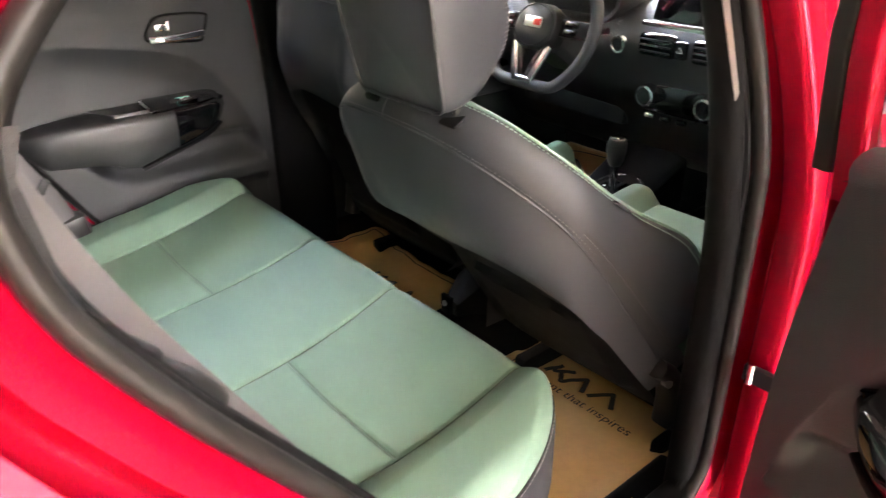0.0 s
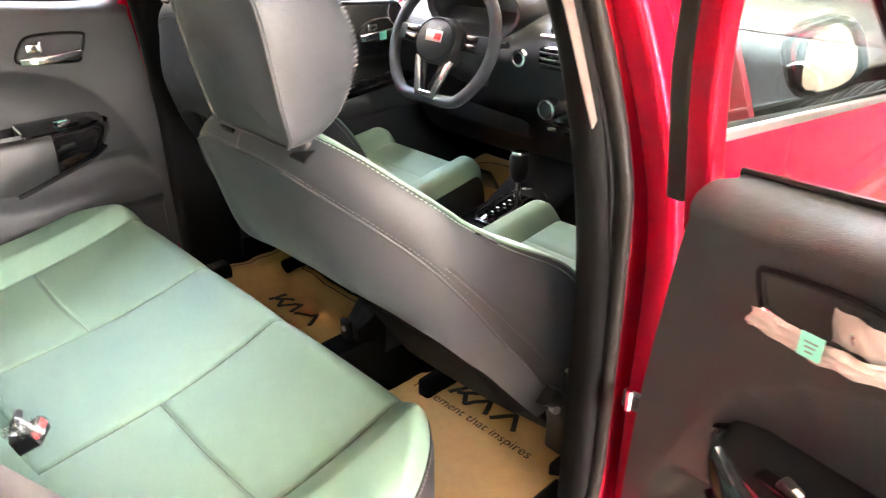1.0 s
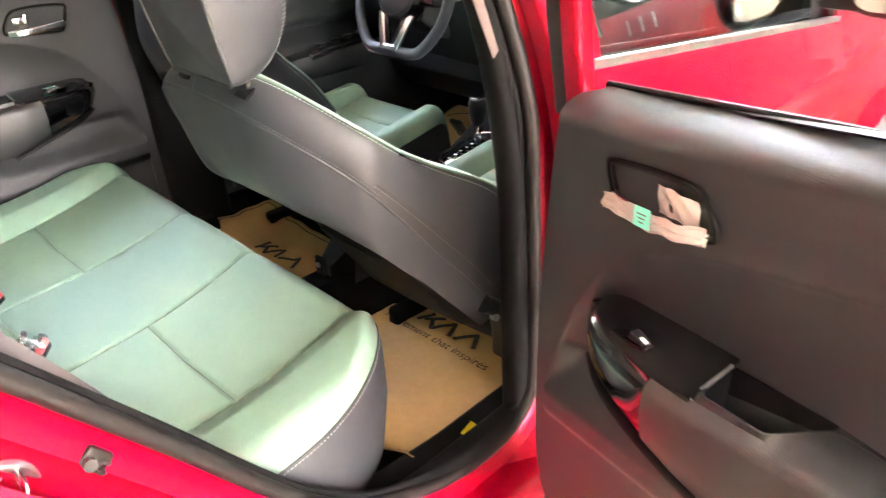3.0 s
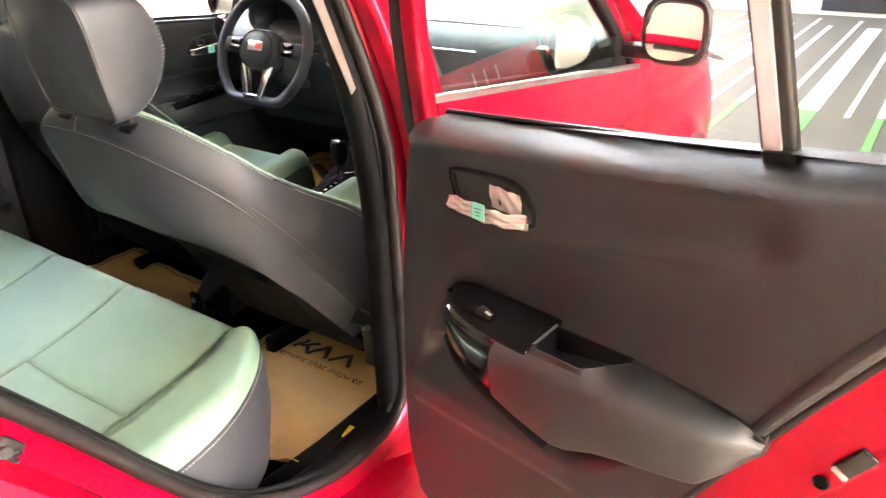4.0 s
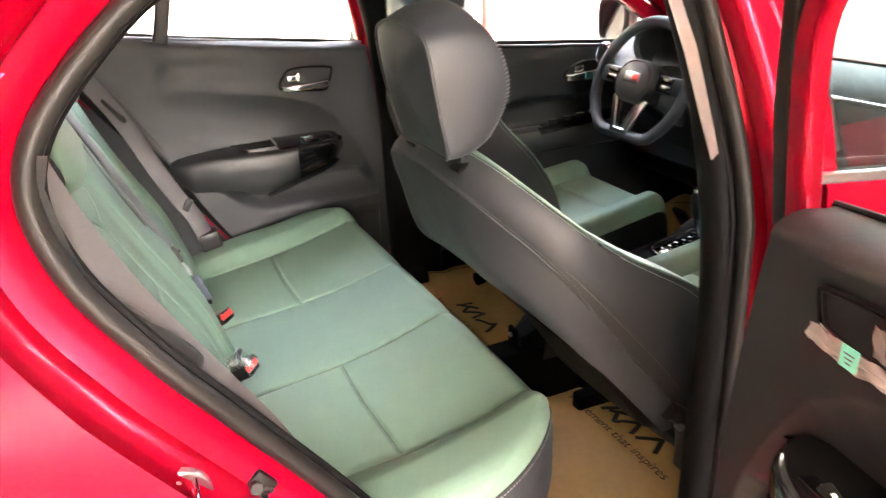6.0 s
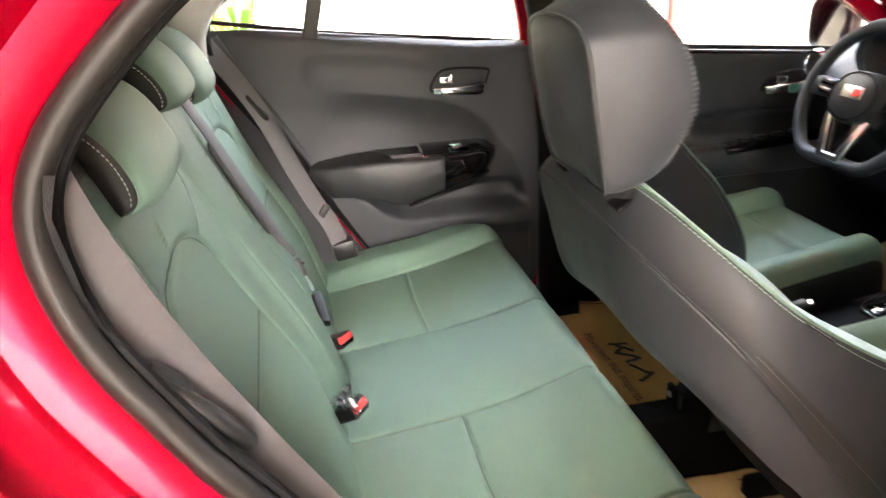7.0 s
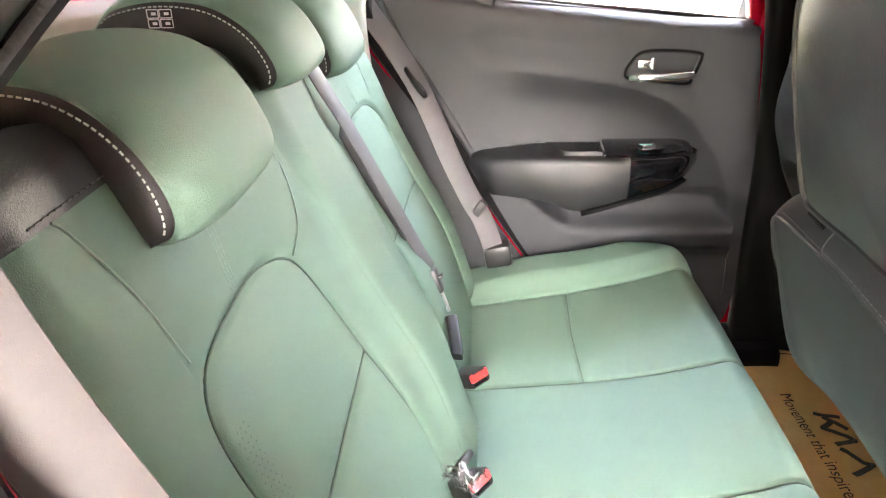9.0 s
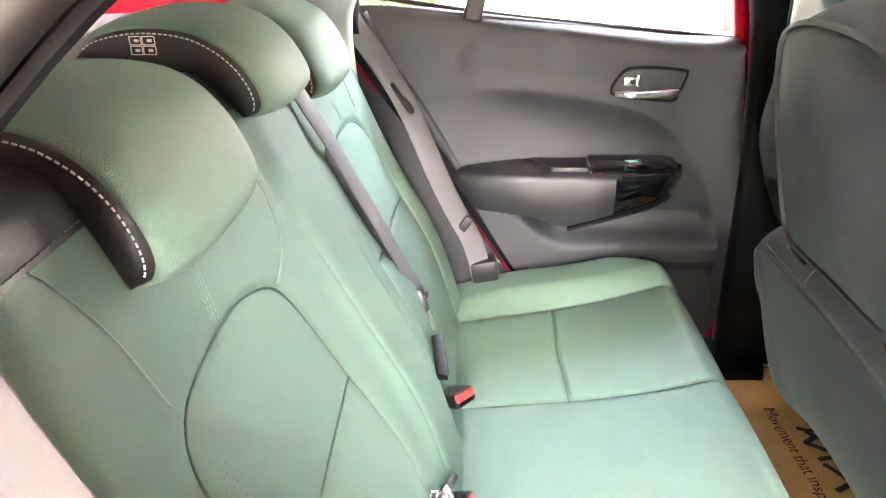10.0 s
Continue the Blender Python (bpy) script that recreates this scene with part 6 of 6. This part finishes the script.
def steering_wheel():
    w = thing("steering_wheel", "black leather steering wheel with flat bottom and silver spoke", "steering wheel")
    M = pose(-0.325, 0.9, 0.965, -22, 0, 0)
    rim = []
    for k in range(64):
        t = 2 * math.pi * k / 64
        z = 0.183 * math.sin(t)
        rim.append(Vector((0.19 * math.cos(t), 0, max(z, -0.158))))
    rim = curve(rim[::2], 2, True)
    part("rim", moved(tube(rim, 0.017, True, 12, up=(0, 1, 0)), M), GREY, w)
    hub = rounded(0.16, 0.13, 0.055, 6)
    part("hub", moved(loft([[(a * s_, y, b * s_) for a, b in hub] for y, s_ in ((0.03, 0.9), (-0.01, 1.0), (-0.028, 0.92), (-0.036, 0.7))]), M), BLACK, w)
    part("badge_plate", moved(block((0.062, 0.004, 0.03), (0, -0.038, 0.008), 0.002), M), STEEL, w)
    part("badge_sticker", moved(block((0.026, 0.002, 0.018), (0.018, -0.042, 0.008), 0.001), M), BUTTON, w, "small red sticker")
    for s in (-1, 1):
        sp = part("spoke", moved(block((0.11, 0.02, 0.05), (s * 0.125, 0.002, 0.01), 0.009), M), BLACK, w)
        for k in (-1, 1):
            part("key", moved(block((0.045, 0.006, 0.016), (s * 0.118, -0.012, 0.01 + 0.011 * k), 0.003), M), GLOSS, sp)
    vee = [(-0.064, -0.012, -0.048), (-0.05, -0.014, -0.09), (-0.034, -0.014, -0.135), (-0.026, -0.012, -0.156)]
    for s in (-1, 1):
        part("lower_spoke", moved(sweep([(-s * a, b, c) for a, b, c in vee], rounded(0.024, 0.012, 0.004), up=(0, 1, 0)), M), CHROME, w, "satin silver lower spoke")
        part("spoke_inlay", moved(sweep([(-s * (a + 0.0215), b + 0.002, c) for a, b, c in vee], rounded(0.02, 0.012, 0.004), up=(0, 1, 0)), M), GLOSS, w)
    part("spoke_foot", moved(sweep([(-0.036, -0.013, -0.15), (0.036, -0.013, -0.15)], rounded(0.012, 0.018, 0.004)), M), CHROME, w)
    part("hub_ring", moved(tube([(0.07 * math.cos(t * math.pi / 16), -0.0335, 0.058 * math.sin(t * math.pi / 16)) for t in range(32)], 0.0016, True, 6, up=(0, 1, 0)), M), SHELL, w)
    part("stalk", moved(tube([(-0.06, 0.05, 0.0), (-0.2, 0.04, 0.03)], 0.009), M), BLACK, w)
    part("stalk", moved(tube([(0.06, 0.05, 0.0), (0.2, 0.04, 0.03)], 0.009), M), BLACK, w)
    part("plastic_wrap", moved(sheet(lambda u, v: (0.16 + 0.08 * u, 0.03 + 0.02 * noise.noise((u * 5, v * 5, 3)), 0.01 + 0.05 * v + 0.02 * noise.noise((u * 4, v * 4, 9))), span(0, 1, 12), span(0, 1, 10)), M), WRAP, w, "clear plastic wrap on a stalk", smooth=False)
    part("plastic_wrap", moved(sheet(lambda u, v: (-0.15 - 0.08 * u, 0.03 + 0.02 * noise.noise((u * 5, v * 5, 6)), 0.02 + 0.05 * v + 0.02 * noise.noise((u * 4, v * 4, 12))), span(0, 1, 12), span(0, 1, 10)), M), WRAP, w, "clear plastic wrap on a stalk", smooth=False)


steering_wheel()


def centre_console():
    c = thing("centre_console", "black centre console with gear lever and parking brake", "console")
    part("console_body", loft([[(a, y, 0.3 + (b + 0.5) * h) for a, b in rounded(w_, 1, 0.04, 3)] for y, w_, h in ((0.285, 0.045, 0.15), (0.34, 0.08, 0.19), (0.55, 0.17, 0.24), (0.85, 0.2, 0.27), (1.05, 0.22, 0.36))]), SHELL, c)
    part("shift_plate", block((0.11, 0.2, 0.012), (0.02, 0.83, 0.578), 0.004, m=pose(0, 0, 0, 8, 0, 0)), GLOSS, c)
    part("shift_gate_rim", tube(curve([(0.075, 0.75, 0.58), (0.075, 0.9, 0.6), (0.02, 0.935, 0.603), (-0.035, 0.9, 0.6), (-0.035, 0.75, 0.58), (0.02, 0.725, 0.575)], 5, True), 0.004, True), CHROME, c)
    for k in range(6):
        part("gate_mark", block((0.008, 0.006, 0.001), (-0.012 + 0.002 * (k % 2), 0.755 + 0.024 * k, 0.5785 + 0.0034 * k), 0), WHITE, c)
    part("gate_slot", sweep(curve([(0.028, 0.76, 0.576), (0.03, 0.81, 0.583), (0.018, 0.86, 0.59), (0.02, 0.9, 0.596)], 4), rounded(0.012, 0.004, 0.0015)), SHELL, c)
    part("shift_shaft", tube([(0.015, 0.85, 0.58), (0.02, 0.845, 0.68)], 0.011), CHROME, c)
    knob = [[(0.02 + r * math.cos(2 * math.pi * k / 20), 0.845 + 1.15 * r * math.sin(2 * math.pi * k / 20), z) for k in range(20)] for z, r in ((0.66, 0.014), (0.675, 0.021), (0.7, 0.025), (0.722, 0.025), (0.735, 0.02), (0.738, 0.008))]
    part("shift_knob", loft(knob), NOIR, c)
    part("knob_cap", block((0.03, 0.034, 0.008), (0.02, 0.845, 0.738), 0.003), CHROME, c)
    part("brake_lever", sweep([(-0.02, 0.35, 0.545), (-0.02, 0.5, 0.585), (-0.02, 0.58, 0.605)], rounded(0.03, 0.03, 0.012)), GREY, c)
    part("brake_button", tube([(-0.02, 0.58, 0.605), (-0.02, 0.595, 0.609)], 0.008), CHROME, c)
    so_ = part("rear_socket", block((0.036, 0.012, 0.05), (0.0, 0.272, 0.445), 0.005), SHELL, c)
    part("socket_bolt", tube([(0.0, 0.268, 0.45), (0.0, 0.262, 0.45)], 0.007), STEEL, so_)


centre_console()

# ---------------------------------------------------------------- small fittings of the open doorway
st = thing("door_striker", "bright steel door striker bolted to the red pillar", "striker")
S_ = pose(0.728, -0.556, 0.872, 0, 0, 0) @ pose(0, 0, 0, 33, 8, 0)
part("striker_plate", moved(loft([[(x_, 0.021 * r_ * math.cos(2 * math.pi * k / 28), 0.031 * r_ * math.sin(2 * math.pi * k / 28)) for k in range(28)] for x_, r_ in ((-0.004, 1.0), (0.003, 1.0), (0.005, 0.92))]), S_), STEEL, st)
for z_ in (-0.019, 0.019):
    part("bolt", moved(loft([[(x_, 0.0065 * r_ * math.cos(math.pi * k / 6), z_ + 0.0065 * r_ * math.sin(math.pi * k / 6)) for k in range(12)] for x_, r_ in ((0.004, 1.0), (0.0085, 0.95), (0.0095, 0.6))]), S_), STEEL, st)
part("striker_loop", moved(sweep(curve([(0.0, -0.012, 0.008), (0.03, -0.012, 0.01), (0.043, -0.004, 0.012), (0.043, 0.006, 0.012), (0.03, 0.013, 0.01), (0.0, 0.013, 0.008)], 5), rounded(0.009, 0.005, 0.002, 2), up=(0, 0, 1)), S_), CHROME, st)
so = thing("contact_socket", "square black rubber contact socket on the red pillar", "socket")
part("socket_base", block((0.012, 0.034, 0.034), (0.697, -0.483, 0.82), 0.005, m=pose(0, 0, 0, 35, 0, 0)), RUBBER, so)
part("socket_knob", tube([(0.7, -0.487, 0.826), (0.712, -0.487, 0.828)], 0.0075), BLACK, so)
part("socket_ring", tube([Vector((0.705, -0.477 + 0.007 * math.cos(0.5 * k), 0.813 + 0.007 * math.sin(0.5 * k))) for k in range(11)], 0.0028), BLACK, so)
ch = thing("door_check", "black steel door check strap with a bright pin", "door check")
part("strap", block((0.09, 0.012, 0.03), (0.765, 0.262, 0.665), 0.004), BLACK, ch)
part("pin", tube([(0.735, 0.25, 0.655), (0.735, 0.25, 0.69)], 0.006), CHROME, ch)
ye = part("sill_tape", block((0.034, 0.034, 0.002), (0.645, 0.142, 0.3865), 0.0005, m=pose(0, 0, 0, 8, 12, 10)), YELLOW)
tagged(ye, "small yellow tape on the black sill trim", "tape")
ta = part("pillar_film", sweep([(0.652, 0.216, 1.095), (0.643, 0.194, 1.16), (0.631, 0.169, 1.24), (0.6, 0.134, 1.36)], rounded(0.05, 0.002, 0.0008, 1), up=(1, 0.4, 0)), FILM)
tagged(ta, "pale protective film strip on the black centre pillar", "film strip")
sh = part("parcel_shelf", block((1.12, 0.54, 0.03), (0, -1.04, 1.172), 0.01), BROWN)
tagged(sh, "brown-grey felt parcel shelf behind the rear headrests", "parcel shelf")
